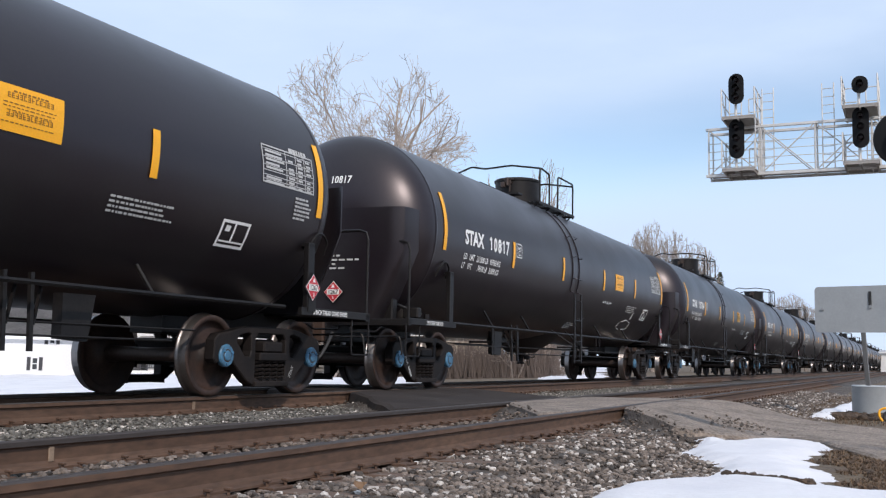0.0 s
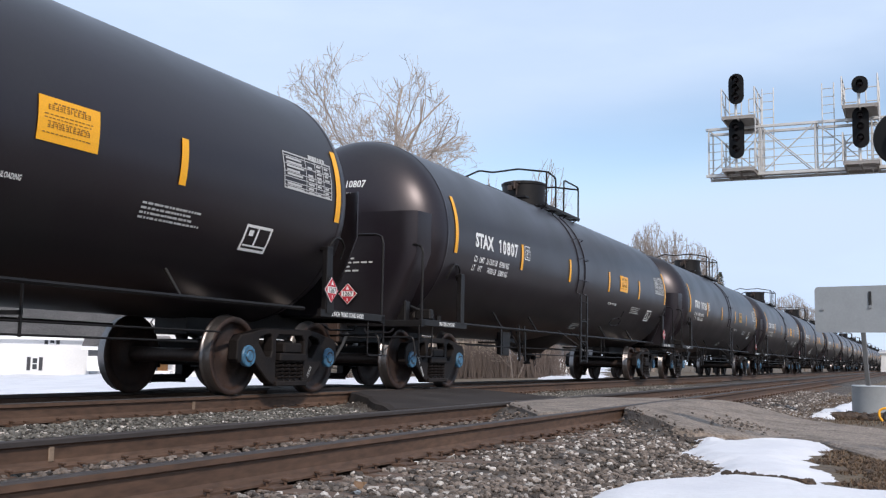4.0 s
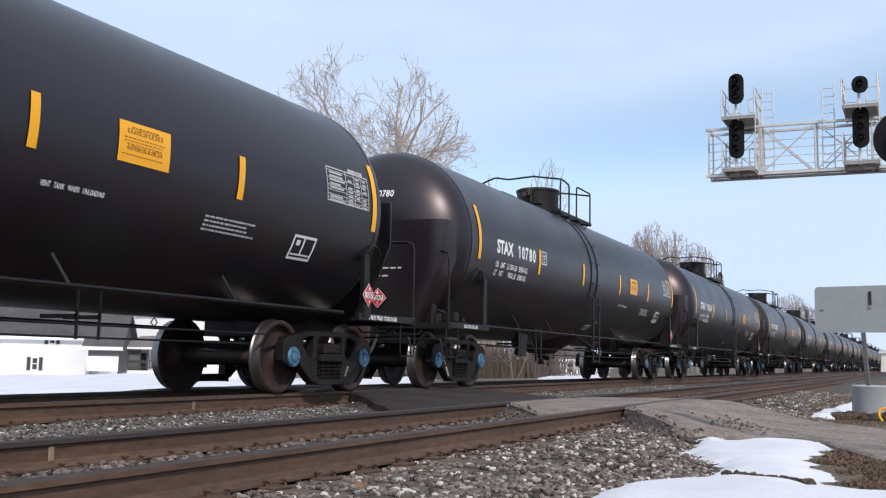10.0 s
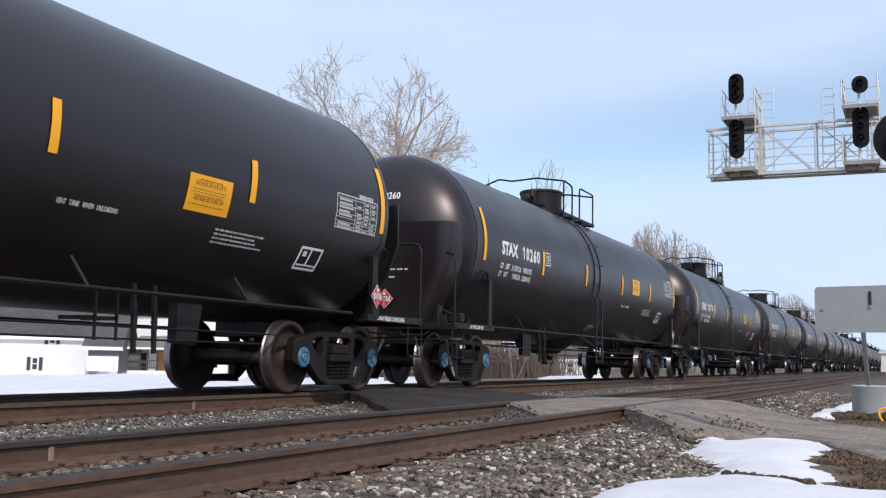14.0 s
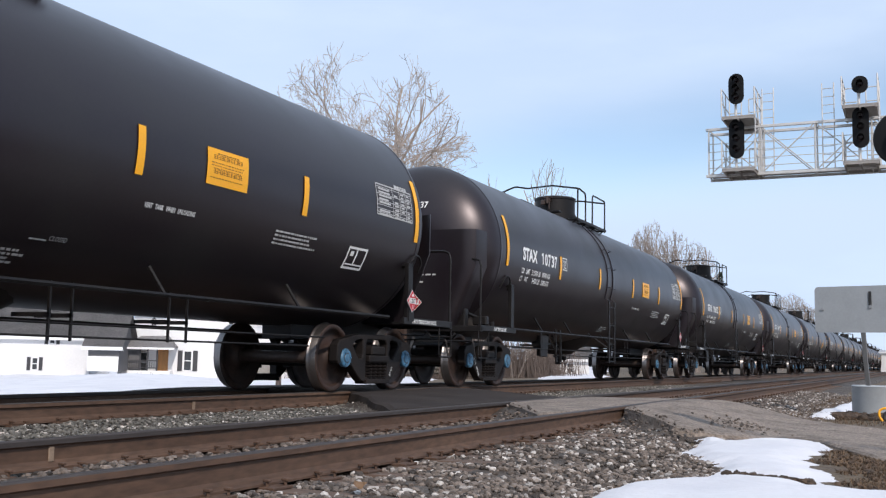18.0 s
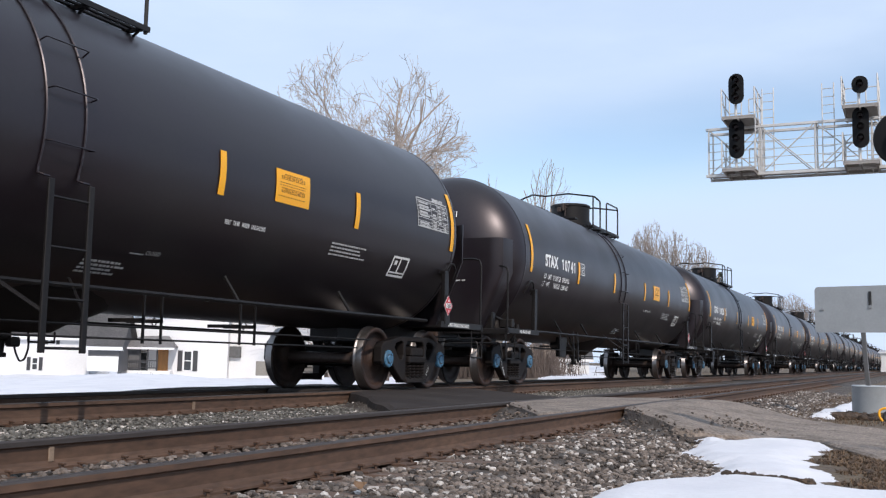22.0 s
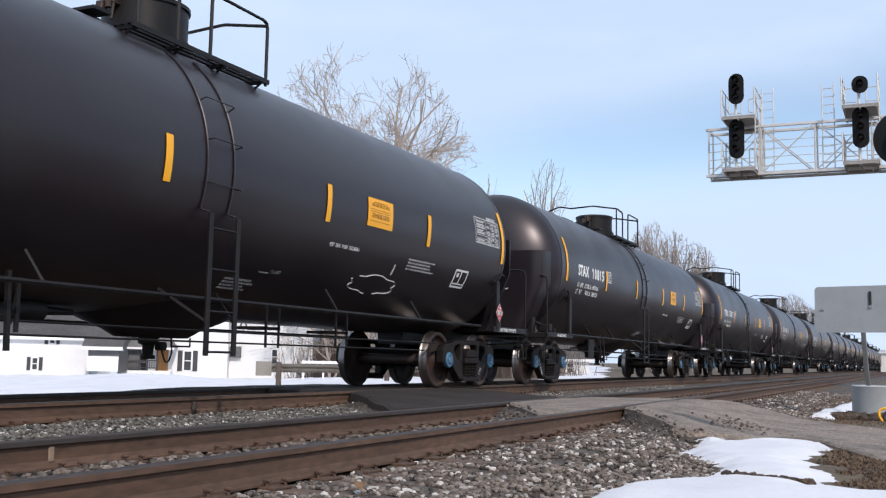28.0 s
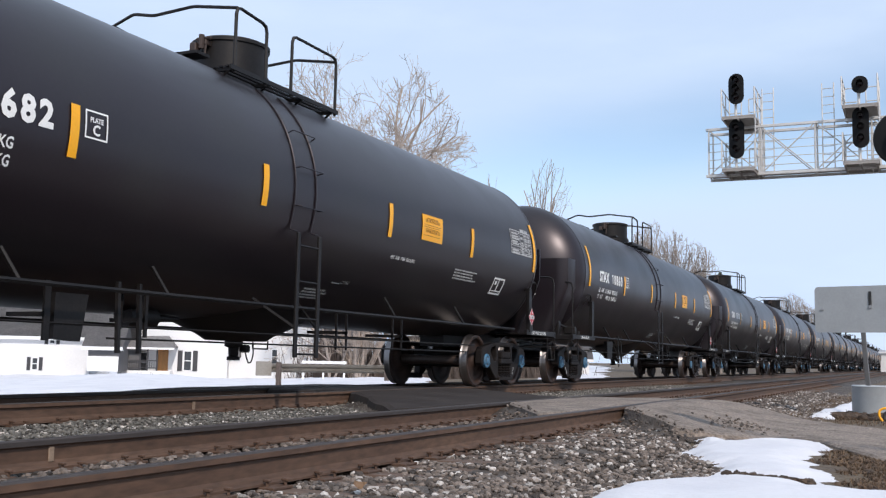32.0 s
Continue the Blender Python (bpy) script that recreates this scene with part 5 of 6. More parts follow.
stones("dark_soil_clods", 420, soil_by_drum, 0.050, 14, SOIL, "dark clods of soil round the drum")
hoop = thing("hose_loop", "yellow and black hose loop lying by the drum", "hose", "", "", (-0.50, 16.9, -0.33))
bm = bmesh.new()
pipe(bm, [(-0.01, 0, 0.0), (-0.06, 0, 0.07), (-0.05, 0.02, 0.16), (0.0, 0.02, 0.19), (0.22, 0.02, 0.19)], 0.018, 8, 0.04)
part("yellow_sleeve", bm, YELLOW, hoop, "yellow sleeve")
bm = bmesh.new()
pipe(bm, [(0.04, 0.03, 0.0), (0.0, 0.03, 0.08), (0.05, 0.04, 0.14), (0.26, 0.04, 0.12)], 0.024, 8, 0.04)
part("black_hose", bm, INK, hoop, "black hose")

# welds on the rails and a dead leaf on a tie
for x, y, z in ((TRACK_X + 0.754, 9.22, 0.0), (NEAR_X - 0.754, 4.77, NEAR_Z)):
    bm = bmesh.new()
    for s in (-1, 1):
        box(bm, x + s * 0.010, x + s * 0.022, y - 0.022, y + 0.022, z - 0.145, z - 0.05, 0.004)
    ob = part("rail_weld", bm, WELD)
    tagged(ob, "pale weld collar on a rusty rail", "rail weld", "", "structure")
bm = bmesh.new()
vs = []
for k in range(15):
    t = k / 15 * math.tau
    r = 0.042 * (0.55 + 0.45 * abs(math.cos(2.5 * t)))
    vs.append(bm.verts.new((r * math.cos(t), r * math.sin(t), 0.012 * math.cos(2 * t))))
bm.faces.new(vs)
leaf = part("dead_leaf", bm, LEAFB)
leaf.matrix_basis = pose(-2.72, 4.85, -0.205, 25, 10, 40)
tagged(leaf, "curled brown oak leaf lying on the ballast", "leaf")

# ---- signal bridge over the tracks ----
def signal_bridge():
    Y = 38.0
    g = thing("signal_bridge", "pale metal truss bridge carrying black railway signals", "signal bridge", "", "", (0, Y, 0))
    x0, x1, zb, zt = -6.85, 6.2, 7.40, 9.15
    dep = 0.9
    for yy in (0, dep):
        for z in (zb, zt):
            bm = bmesh.new()
            box(bm, x0 - 0.1, x1, yy - 0.045, yy + 0.045, z - 0.05, z + 0.05, 0.008)
            part("chord", bm, GANTRY, g)
    n = 7
    step = (x1 - x0) / n
    for yy in (0, dep):
        for i in range(n + 1):
            x = x0 + step * i
            bm = bmesh.new()
            rod(bm, (x, yy, zb), (x, yy, zt), 0.032, 6)
            part("truss_post", bm, GANTRY, g)
            if i < n:
                for a, b in (((zb, zt), (zt, zb))[i % 2],) if yy else ((zb, zt), (zt, zb)):
                    bm = bmesh.new()
                    rod(bm, (x, yy, a), (x + step, yy, b), 0.024, 5)
                    part("diagonal", bm, GANTRY, g)
    for i in range(n + 1):
        for z in (zb, zt):
            bm = bmesh.new()
            rod(bm, (x0 + step * i, 0, z), (x0 + step * i, dep, z), 0.022, 5)
            part("tie_bar", bm, GANTRY, g)
    for z in (zb + 0.30, zb + 0.60, zb + 0.90, zb + 1.20):
        bm = bmesh.new()
        rod(bm, (x0, -0.02, z), (x1, -0.02, z), 0.014, 6)
        part("walkway_rail", bm, GANTRY, g)
    bm = bmesh.new()
    box(bm, x0, x1, 0.06, dep - 0.06, zb + 0.055, zb + 0.085)
    part("walkway", bm, WALK, g, "grey grating walkway")
    # signal cages with ladders
    for hx, heads in ((-5.75, ((10.47, 1.14, 3), (8.62, 1.45, 3))), (-1.58, ((10.23, 0.62, 1), (8.72, 1.45, 3)))):
        tall = heads[0][2] == 3
        w = 1.15
        px = hx + (0.10 if tall else 0.0)
        for z, far in ((7.50, 0.9), (9.40 if tall else 9.47, 1.25)):
            bm = bmesh.new()
            box(bm, px - w / 2, px + w / 2, -0.95, far, z - 0.05, z, 0.006)
            for k in (-1, 0, 1):
                box(bm, px + k * w * 0.45 - 0.03, px + k * w * 0.45 + 0.03, -0.97, far, z - 0.15, z - 0.055)
            for yy in (-0.95, far - 0.06):
                box(bm, px - w / 2, px + w / 2, yy, yy + 0.06, z - 0.12, z - 0.052)
            part("signal_platform", bm, WALK, g, "grey grating platform")
            for s in (-1, 1):
                x = px + s * w / 2
                bars = [("cage_post", (x, yy, z), (x, yy, z + 1.02), 0.026) for yy in (-0.92, 0.0, 0.85)]
                bars += [("cage_rail", (x, -0.92, z + h), (x, 0.85, z + h), 0.022) for h in (0.51, 1.02)]
                bars += [("cage_brace", (x, -0.92, z + 1.0), (x, 0.0, z + 0.05), 0.016)]
                bars += [("cage_rail", (x, 0.85, z + h), (px + s * w * 0.12, 0.85, z + h), 0.022) for h in (0.51, 1.02)]
                bars += [("cage_post", (px + s * w * 0.12, 0.85, z), (px + s * w * 0.12, 0.85, z + 1.02), 0.022)]
                for name, p, q, r in bars:
                    bm = bmesh.new()
                    rod(bm, p, q, r, 5)
                    part(name, bm, GANTRY, g)
        for yy in (-0.93, 0.0):
            bm = bmesh.new()
            rod(bm, (px + w / 2 + 0.03, yy, 7.40), (px + w / 2 + 0.03, yy, 9.42), 0.024, 6)
            part("cage_post", bm, GANTRY, g)
        bm = bmesh.new()
        rod(bm, (hx - 0.05, -0.40, zb), (hx - 0.05, -0.40, 10.4), 0.05, 8)
        part("signal_mast", bm, GANTRY, g)
        lx = hx + (1.00 if heads[0][2] == 3 else -1.10)
        for k in (-0.2, 0.2):
            bm = bmesh.new()
            rod(bm, (lx + k, 0.2, zb), (lx + k, 0.2, 10.6), 0.022, 5)
            part("ladder_rail", bm, GANTRY, g)
        for i in range(10):
            bm = bmesh.new()
            rod(bm, (lx - 0.2, 0.2, zb + 0.3 * i + 0.3), (lx + 0.2, 0.2, zb + 0.3 * i + 0.3), 0.015, 5)
            part("ladder_rung", bm, GANTRY, g)
        for z, tall, lamps in heads:
            bm = bmesh.new()
            r = 0.27
            hh = max(0.0, tall / 2 - r)
            out = [(hx + r * math.cos(t), z + hh + r * math.sin(t)) for t in [k * math.pi / 8 for k in range(9)]]
            out += [(hx - r * math.cos(t), z - hh - r * math.sin(t)) for t in [k * math.pi / 8 for k in range(9)]]
            if hh == 0:
                out = [(hx + r * math.cos(k * math.tau / 18), z + r * math.sin(k * math.tau / 18)) for k in range(18)]
            plate(bm, out, [], lambda a, b, t: Vector((a, -0.62 + t, b)), 0.05)
            head = part("signal_head", bm, BLACK, g, "black oval signal backing")
            for i in range(lamps):
                lz = z + (0 if lamps == 1 else (1 - i) * tall * 0.27)
                bm = bmesh.new()
                lathe(bm, [(-0.62, 0.105), (-0.97, 0.105), (-0.97, 0.115), (-0.62, 0.115)], 14, "Y", (hx, 0, lz), 0.0, math.pi)
                part("hood", bm, BLACK, head)
                bm = bmesh.new()
                lathe(bm, [(-0.625, 0.0), (-0.65, 0.09), (-0.62, 0.10)], 14, "Y", (hx, 0, lz))
                part("lens", bm, LENS, head)
    # the leg that carries the bridge, beside the tracks
    for xx in (5.2, 6.1):
        for yy in (0, dep):
            bm = bmesh.new()
            box(bm, xx - 0.07, xx + 0.07, yy - 0.07, yy + 0.07, -0.5, zt, 0.01)
            part("leg", bm, GANTRY, g)
    return g


signal_bridge()

# ---- guard rail, houses, trees ----
def guard_rail():
    g = thing("guard_rail", "weathered galvanised guard rail on posts in the snow", "guard rail", "", "", (-20.9, 30.3, -0.52), 0)
    d = Vector((3.55, 5.85, 0.0)).normalized()
    L = 7.3
    bm = bmesh.new()
    prof = [(0.0, 0.42), (0.06, 0.47), (0.06, 0.53), (0.0, 0.575), (0.06, 0.62), (0.06, 0.68), (0.0, 0.73)]
    nrm = Vector((d.y, -d.x, 0))
    rows = [[bm.verts.new(d * t + nrm * a + Vector((0, 0, b))) for a, b in prof] for t in (0, L)]
    for i in range(len(prof) - 1):
        bm.faces.new((rows[0][i], rows[1][i], rows[1][i + 1], rows[0][i + 1]))
    bmesh.ops.solidify(bm, geom=bm.faces[:], thickness=0.012)
    part("w_beam", bm, WORN, g, "ribbed steel beam")
    for t in (0.45, 4.9):
        bm = bmesh.new()
        p = d * t + nrm * 0.145
        box(bm, p.x - 0.075, p.x + 0.075, p.y - 0.075, p.y + 0.075, -0.2, 0.78, 0.01)
        part("post", bm, BRUSH, g, "dark weathered wooden post")
    bm = bmesh.new()
    p = d * -0.1 + nrm * 0.08
    box(bm, -0.30, 0.30, -0.02, 0.02, 0.30, 0.80, 0.01, Matrix.Translation(p) @ Matrix.Rotation(math.atan2(d.y, d.x), 4, "Z"))
    part("end_marker", bm, WORN, g, "flat grey end plate")
    return g


guard_rail()


def house(name, label, at, turn, L, D, H, ridge, wall, roof_mat, openings, gable_out=False, base=0.0):
    """A house: front wall along +x facing -y; openings: (x, z, w, h, kind)."""
    h = thing(name, label, "house", "", "", at, turn)
    bm = bmesh.new()
    t = 0.2
    holes = [[(x + w / 2, z), (x + w, z + hh / 2), (x + w / 2, z + hh), (x, z + hh / 2)] if k == "diamond" else [(x, z), (x + w, z), (x + w, z + hh), (x, z + hh)] for x, z, w, hh, k in openings if k != "ac"]
    outl = [(0, 0), (L, 0), (L, H), (L / 2, ridge), (0, H)] if gable_out else [(0, 0), (L, 0), (L, H), (0, H)]
    plate(bm, outl, holes, lambda a, b, k: Vector((a, k, b)), t)
    part("front_wall", bm, wall, h)
    if base:
        bm = bmesh.new()
        box(bm, -0.02, L + 0.02, -0.04, -0.004, 0, base)
        part("foundation", bm, TRIM, h, "white painted foundation")
    bm = bmesh.new()
    box(bm, 0, L, D - t, D, 0, H)
    part("back_wall", bm, wall, h)
    for x in (0, L - t):
        bm = bmesh.new()
        if gable_out:
            box(bm, x, x + t, t, D - t, 0, H)
        else:
            plate(bm, [(t, 0), (D - t, 0), (D - t, H), (D / 2, ridge - 0.1), (t, H)], [], lambda a, b, k: Vector((x + k, a, b)), t)
        part("side_wall", bm, wall, h)
    bm = bmesh.new()
    e = 0.35
    if gable_out:
        for s in (-1, 1):
            xe = -e if s < 0 else L + e
            ze = H - e * (ridge - H) / (L / 2)
            vs = [(L / 2, -e, ridge + 0.02), (xe, -e, ze), (xe, D + e, ze), (L / 2, D + e, ridge + 0.02)]
            bm.faces.new([bm.verts.new(v) for v in vs])
    else:
        for s in (-1, 1):
            ye = -e if s < 0 else D + e
            ze = H - e * (ridge - H) / (D / 2)
            vs = [(-e, D / 2, ridge), (-e, ye, ze), (L + e, ye, ze), (L + e, D / 2, ridge)]
            bm.faces.new([bm.verts.new(v) for v in vs])
    bmesh.ops.solidify(bm, geom=bm.faces[:], thickness=-0.14)
    part("roof", bm, roof_mat, h)
    if not gable_out:
        bm = bmesh.new()
        ze = H - e * (ridge - H) / (D / 2)
        box(bm, -e, L + e, -e - 0.03, -e, ze - 0.20, ze + 0.02)
        box(bm, -e, L + e, -e, 0, ze - 0.22, ze - 0.19)
        part("fascia", bm, TRIM, h, "white eaves board")
    for x, z, w, hh, k in openings:
        if k == "ac":
            bm = bmesh.new()
            box(bm, x, x + w, -0.35, 0.0, z, z + hh, 0.02)
            part("air_conditioner", bm, POST, h, "grey window air conditioner")
            continue
        if k == "diamond":
            bm = bmesh.new()
            ring = lambda f: [(x + w / 2, z + hh / 2 - hh / 2 * f), (x + w / 2 + w / 2 * f, z + hh / 2), (x + w / 2, z + hh / 2 + hh / 2 * f), (x + w / 2 - w / 2 * f, z + hh / 2)]
            plate(bm, ring(1.0), [ring(0.62)], lambda a, b, t: Vector((a, t - 0.04, b)), 0.10)
            wnd = part("diamond_window", bm, SHUTTER, h, "dark diamond-shaped window frame")
            bm = bmesh.new()
            plate(bm, ring(0.66), [], lambda a, b, t: Vector((a, t + 0.02, b)), 0.015)
            part("pane", bm, TRIM, wnd, "white blind behind the pane")
            continue
        if k == "door":
            bm = bmesh.new()
            box(bm, x, x + w, 0.06, 0.11, z, z + hh)
            for a in (0.12, 0.55):
                box(bm, x + 0.15, x + w - 0.15, 0.045, 0.06, z + hh * a, z + hh * (a + 0.33), 0.01)
            part("door", bm, DOORWOOD, h, "varnished orange-brown wooden door")
            continue
        bm = bmesh.new()
        for a in ((x, x + w, z, z + 0.07), (x, x + w, z + hh - 0.07, z + hh), (x, x + 0.07, z, z + hh), (x + w - 0.07, x + w, z, z + hh), (x, x + w, z + hh / 2 - 0.03, z + hh / 2 + 0.03)):
            box(bm, a[0], a[1], -0.03, 0.05, a[2], a[3])
        wnd = part("window", bm, TRIM, h, "white window frame")
        bm = bmesh.new()
        box(bm, x + 0.05, x + w - 0.05, 0.06, 0.075, z + 0.05, z + hh - 0.05)
        part("pane", bm, PANE, wnd)
        if k == "shut":
            sw = min(0.36, w * 0.52)
            for s in (x - sw - 0.06, x + w + 0.06):
                bm = bmesh.new()
                box(bm, s, s + sw, -0.05, -0.004, z, z + hh)
                for i in range(6):
                    zz = z + 0.08 + (hh - 0.16) * i / 6
                    box(bm, s + 0.05, s + sw - 0.05, -0.065, -0.05, zz, zz + 0.06)
                part("shutter", bm, SHUTTER, h, "dark louvred shutter")
    return h


house("house", "white clapboard house with dark shutters in the snow", (-59.6, 51.2, -1.5), 33, 7.75, 8, 3.28, 6.4, SIDING, SHINGLE,
      [(3.82, 0.66, 0.46, 0.92, "shut"), (4.92, 2.50, 0.44, 0.60, "shut")])
house("house", "grey house wing with a white foundation", (-50.2, 52.2, -0.75), 28, 2.0, 4, 1.95, 3.9, GREYWALL, SHINGLE, [], False, 0.99)
house("house", "white house with a varnished front door and snowy roof", (-50.3, 56.6, -1.4), 30, 6.6, 7, 5.0, 6.6, SIDING, SNOW,
      [(1.10, 3.70, 0.55, 0.80, "diamond"), (0.35, 0.55, 0.7, 1.45, ""), (1.70, 0.25, 0.78, 2.05, "door"), (3.52, 0.70, 0.62, 1.45, "shut")])
house("house", "long bright white house with a window air conditioner", (-46.7, 60.35, -1.4), 26, 7.6, 7, 5.2, 7.0, SIDING, SNOW,
      [(1.55, 1.72, 0.90, 0.80, "ac"), (4.60, 1.25, 0.50, 1.15, ""), (2.25, 3.68, 0.55, 0.78, "diamond")])
house("house", "tan sided house behind bare trees", (-38.0, 72.0, -1.3), 24, 9.0, 8, 4.0, 6.5, TANWALL, SHINGLE, [(1.5, 1.0, 0.9, 1.3, ""), (4.5, 1.0, 0.9, 1.3, "")])
house("house", "small white house across the field", (-30.6, 86.0, -1.2), 22, 4.6, 6, 2.1, 3.6, SIDING, SHINGLE, [(0.8, 0.7, 0.6, 0.9, ""), (2.6, 0.7, 0.6, 0.9, "")])
house("house", "pale low building beside the far tracks", (-6.7, 218.0, -0.6), 0, 30, 14, 4.2, 4.7, SIDING, SNOW, [(3, 1.2, 1.2, 1.2, ""), (8, 1.2, 1.2, 1.2, "")])


def porch():
    """An open porch before the front door: low roof, dark posts and railing, a screened bay."""
    p = thing("porch", "dark open porch with posts, a railing and a low grey roof", "porch", "", "", (-50.2, 55.03, -0.75), 30)
    bm = bmesh.new()
    vs = [bm.verts.new(v) for v in ((-0.25, -0.3, 1.62), (3.85, -0.3, 1.70), (3.85, 1.9, 1.70), (-0.25, 1.9, 1.62), (1.3, 1.2, 2.45), (3.2, 1.2, 2.50))]
    for f in ((0, 1, 5, 4), (1, 2, 5), (2, 3, 4, 5), (3, 0, 4), (3, 2, 1, 0)):
        bm.faces.new([vs[i] for i in f])
    part("porch_roof", bm, SHINGLE, p, "low grey hipped roof")
    bm = bmesh.new()
    box(bm, -0.25, 3.85, -0.33, -0.29, 1.52, 1.66)
    part("fascia", bm, TRIM, p, "white eaves board")
    bm = bmesh.new()
    box(bm, 0, 3.55, 0, 1.75, -0.75, 0.05)
    part("porch_floor", bm, TRIM, p)
    for x in (0.0, 1.45, 1.95, 2.60):
        bm = bmesh.new()
        box(bm, x, x + 0.10, 0.0, 0.1, 0.05, 1.55)
        part("porch_post", bm, SHUTTER, p)
    for z in (0.22, 0.72):
        bm = bmesh.new()
        box(bm, 0.1, 2.6, 0.03, 0.07, z, z + 0.06)
        part("porch_rail", bm, SHUTTER, p)
    for k in range(16):
        bm = bmesh.new()
        box(bm, 0.2 + k * 0.15, 0.23 + k * 0.15, 0.035, 0.065, 0.25, 0.75)
        part("baluster", bm, SHUTTER, p)
    bm = bmesh.new()
    box(bm, 0.1, 1.45, 0.20, 0.24, 0.05, 1.52)
    part("porch_screen", bm, GREYWALL, p, "dark screened bay")
    return p


porch()


def limbs_of(rng, stems, levels, spread, up):
    """Forking, tapering limbs of a bare tree: rows of (start, end, r0, r1, level, row that carries it)."""
    out = []

    def bent(d, angle):
        t = rng.uniform(0, math.tau)
        u = d.orthogonal().normalized()
        side = u * math.cos(t) + d.cross(u) * math.sin(t)
        return (d * math.cos(angle) + side * math.sin(angle)).normalized()

    def grow(p, d, length, r, lev, held):
        n, w = (5, 0.08) if lev == 0 else (4, 0.10 + 0.02 * lev)
        for i in range(n):
            d = (d + Vector((rng.gauss(0, w), rng.gauss(0, w), rng.gauss(up * 0.2, w * 0.6)))).normalized()
            q = p + d * length / n
            out.append((p.copy(), q.copy(), r, r * 0.9, lev, held))
            held = len(out) - 1
            p, r = q, r * 0.9
            if lev < levels and i < n - 1 and rng.random() < (0.3 if lev == 0 else 0.68):
                grow(p, bent(d, spread * rng.uniform(1.0, 1.5)), length * rng.uniform(0.40, 0.62), r * rng.uniform(0.40, 0.55), lev + 1, held)
        if lev < levels:
            for k in range(2):
                grow(p, bent(d, spread * rng.uniform(0.5, 0.9)), length * rng.uniform(0.62, 0.80), r * (0.8 if k else 0.65), lev + 1, held)

    for lx, ly, h in stems:
        grow(Vector((lx * 0.03, ly * 0.03, 0)), Vector((lx, ly, 1)).normalized(), h * 0.42, 0.0135 * h, 0, -1)
    return out


def limb_mesh(name, rows, least):
    V, F = [], []
    for a, b, r0, r1, lev, held in rows:
        seg = 6 if lev == 0 else 4 if lev == 1 else 3
        q = (b - a).to_track_quat("Z", "Y").to_matrix()
        n0 = len(V)
        for p, r in ((a, max(r0, least)), (b, max(r1, least * 0.7))):
            for i in range(seg):
                V.append(tuple(p + q @ Vector((r * math.cos(i * math.tau / seg), r * math.sin(i * math.tau / seg), 0))))
        for i in range(seg):
            F.append((n0 + i, n0 + (i + 1) % seg, n0 + seg + (i + 1) % seg, n0 + seg + i))
    me = bpy.data.meshes.new(name)
    me.from_pydata(V, [], F)
    me.update()
    return me


def bare_tree(label, at, seed, tall, wide, levels, material, stems=((0, 0, 0.8),), least=0.012, spread=0.5, up=0.25):
    """A leafless tree scaled to its height and its crown's half width."""
    rng = random.Random(seed)
    t = thing("bare_tree", label, "tree", "", "", at)
    rows = limbs_of(rng, stems, levels, spread, up)
    heights = sorted(b.z for a, b, r0, r1, l, k in rows)
    half = sorted(math.hypot(b.x, b.y) for a, b, r0, r1, l, k in rows)
    fz, fx = tall / heights[int(len(rows) * 0.965)], wide / half[int(len(rows) * 0.90)]
    rows = [(Vector((a.x * fx, a.y * fx, a.z * fz)), Vector((b.x * fx, b.y * fx, b.z * fz)), r0 * fz, r1 * fz, l, k) for a, b, r0, r1, l, k in rows]
    # twigs end where the rounded crown ends
    def in_crown(p):
        low = max(0.0, (p.z - tall * 0.55) / (tall * 0.45))
        return (p.x * p.x + p.y * p.y) / (wide * wide) + low * low < 1 + 0.12 * noise.noise(p * (2.2 / wide)) + rng.uniform(-0.16, 0.04)
    kept = []
    for k in rows:
        kept.append((k[5] < 0 or kept[k[5]]) and in_crown(k[1]))
    rows = [k for k, stays in zip(rows, kept) if stays]
    linked("trunk", limb_mesh("trunk", [k for k in rows if k[4] == 0], least), material, t)
    linked("crown", limb_mesh("crown", [k for k in rows if k[4] > 0], least), material, t, "bare twigs without leaves")
    return t


def fan(*leans):
    """Stems that lean along the street."""
    return tuple((0.908 * k, 0.42 * k + 0.06 * math.sin(9 * k), h) for k, h in leans)


bare_tree("tall bare maple with pale spreading branches", (-36.6, 64.7, -1.3), 8, 25.0, 9.0, 6, BARK, fan((-0.60, 0.52), (-0.22, 0.72), (-0.03, 1.0), (0.05, 1.12), (0.13, 1.0), (0.46, 0.72)), 0.0165, 0.56, 0.10)
bare_tree("small bare tree with upright branches", (-29.1, 84.3, -1.2), 9, 19.8, 3.2, 4, BARK2, fan((-0.14, 0.72), (-0.05, 0.8), (0.06, 0.8), (0.16, 0.7)), 0.013, 0.80, 0.0)
bare_tree("small bare tree with upright branches", (-33.7, 82.0, -1.2), 12, 18.7, 1.9, 4, BARK2, fan((-0.05, 0.75), (0.06, 0.8)), 0.013, 0.80, 0.0)
far_tree = bare_tree("distant bare tree with a dense twiggy crown", (-32.6, 138.0, -1.2), 31, 21.6, 4.2, 5, BARK2, fan((-0.30, 0.62), (-0.12, 0.75), (0.02, 0.8), (0.15, 0.74), (0.30, 0.62)), 0.024, 0.72, 0.05)
for x, y, s, a in ((-30.0, 140, 0.95, 70), (-27.0, 140, 0.87, 150), (-34.0, 137, 0.93, 190), (-29.2, 252, 0.86, 20), (-26.8, 256, 0.90, 130), (-24.4, 259, 0.80, 220)):
    k = 1.3 if y > 200 else 1.0
    far_tree.scale = (s * k, s * k, s)
    copy_thing(far_tree, pose(x, y, -1.2, 0, 0, a))
far_tree.scale = (1, 1, 1)
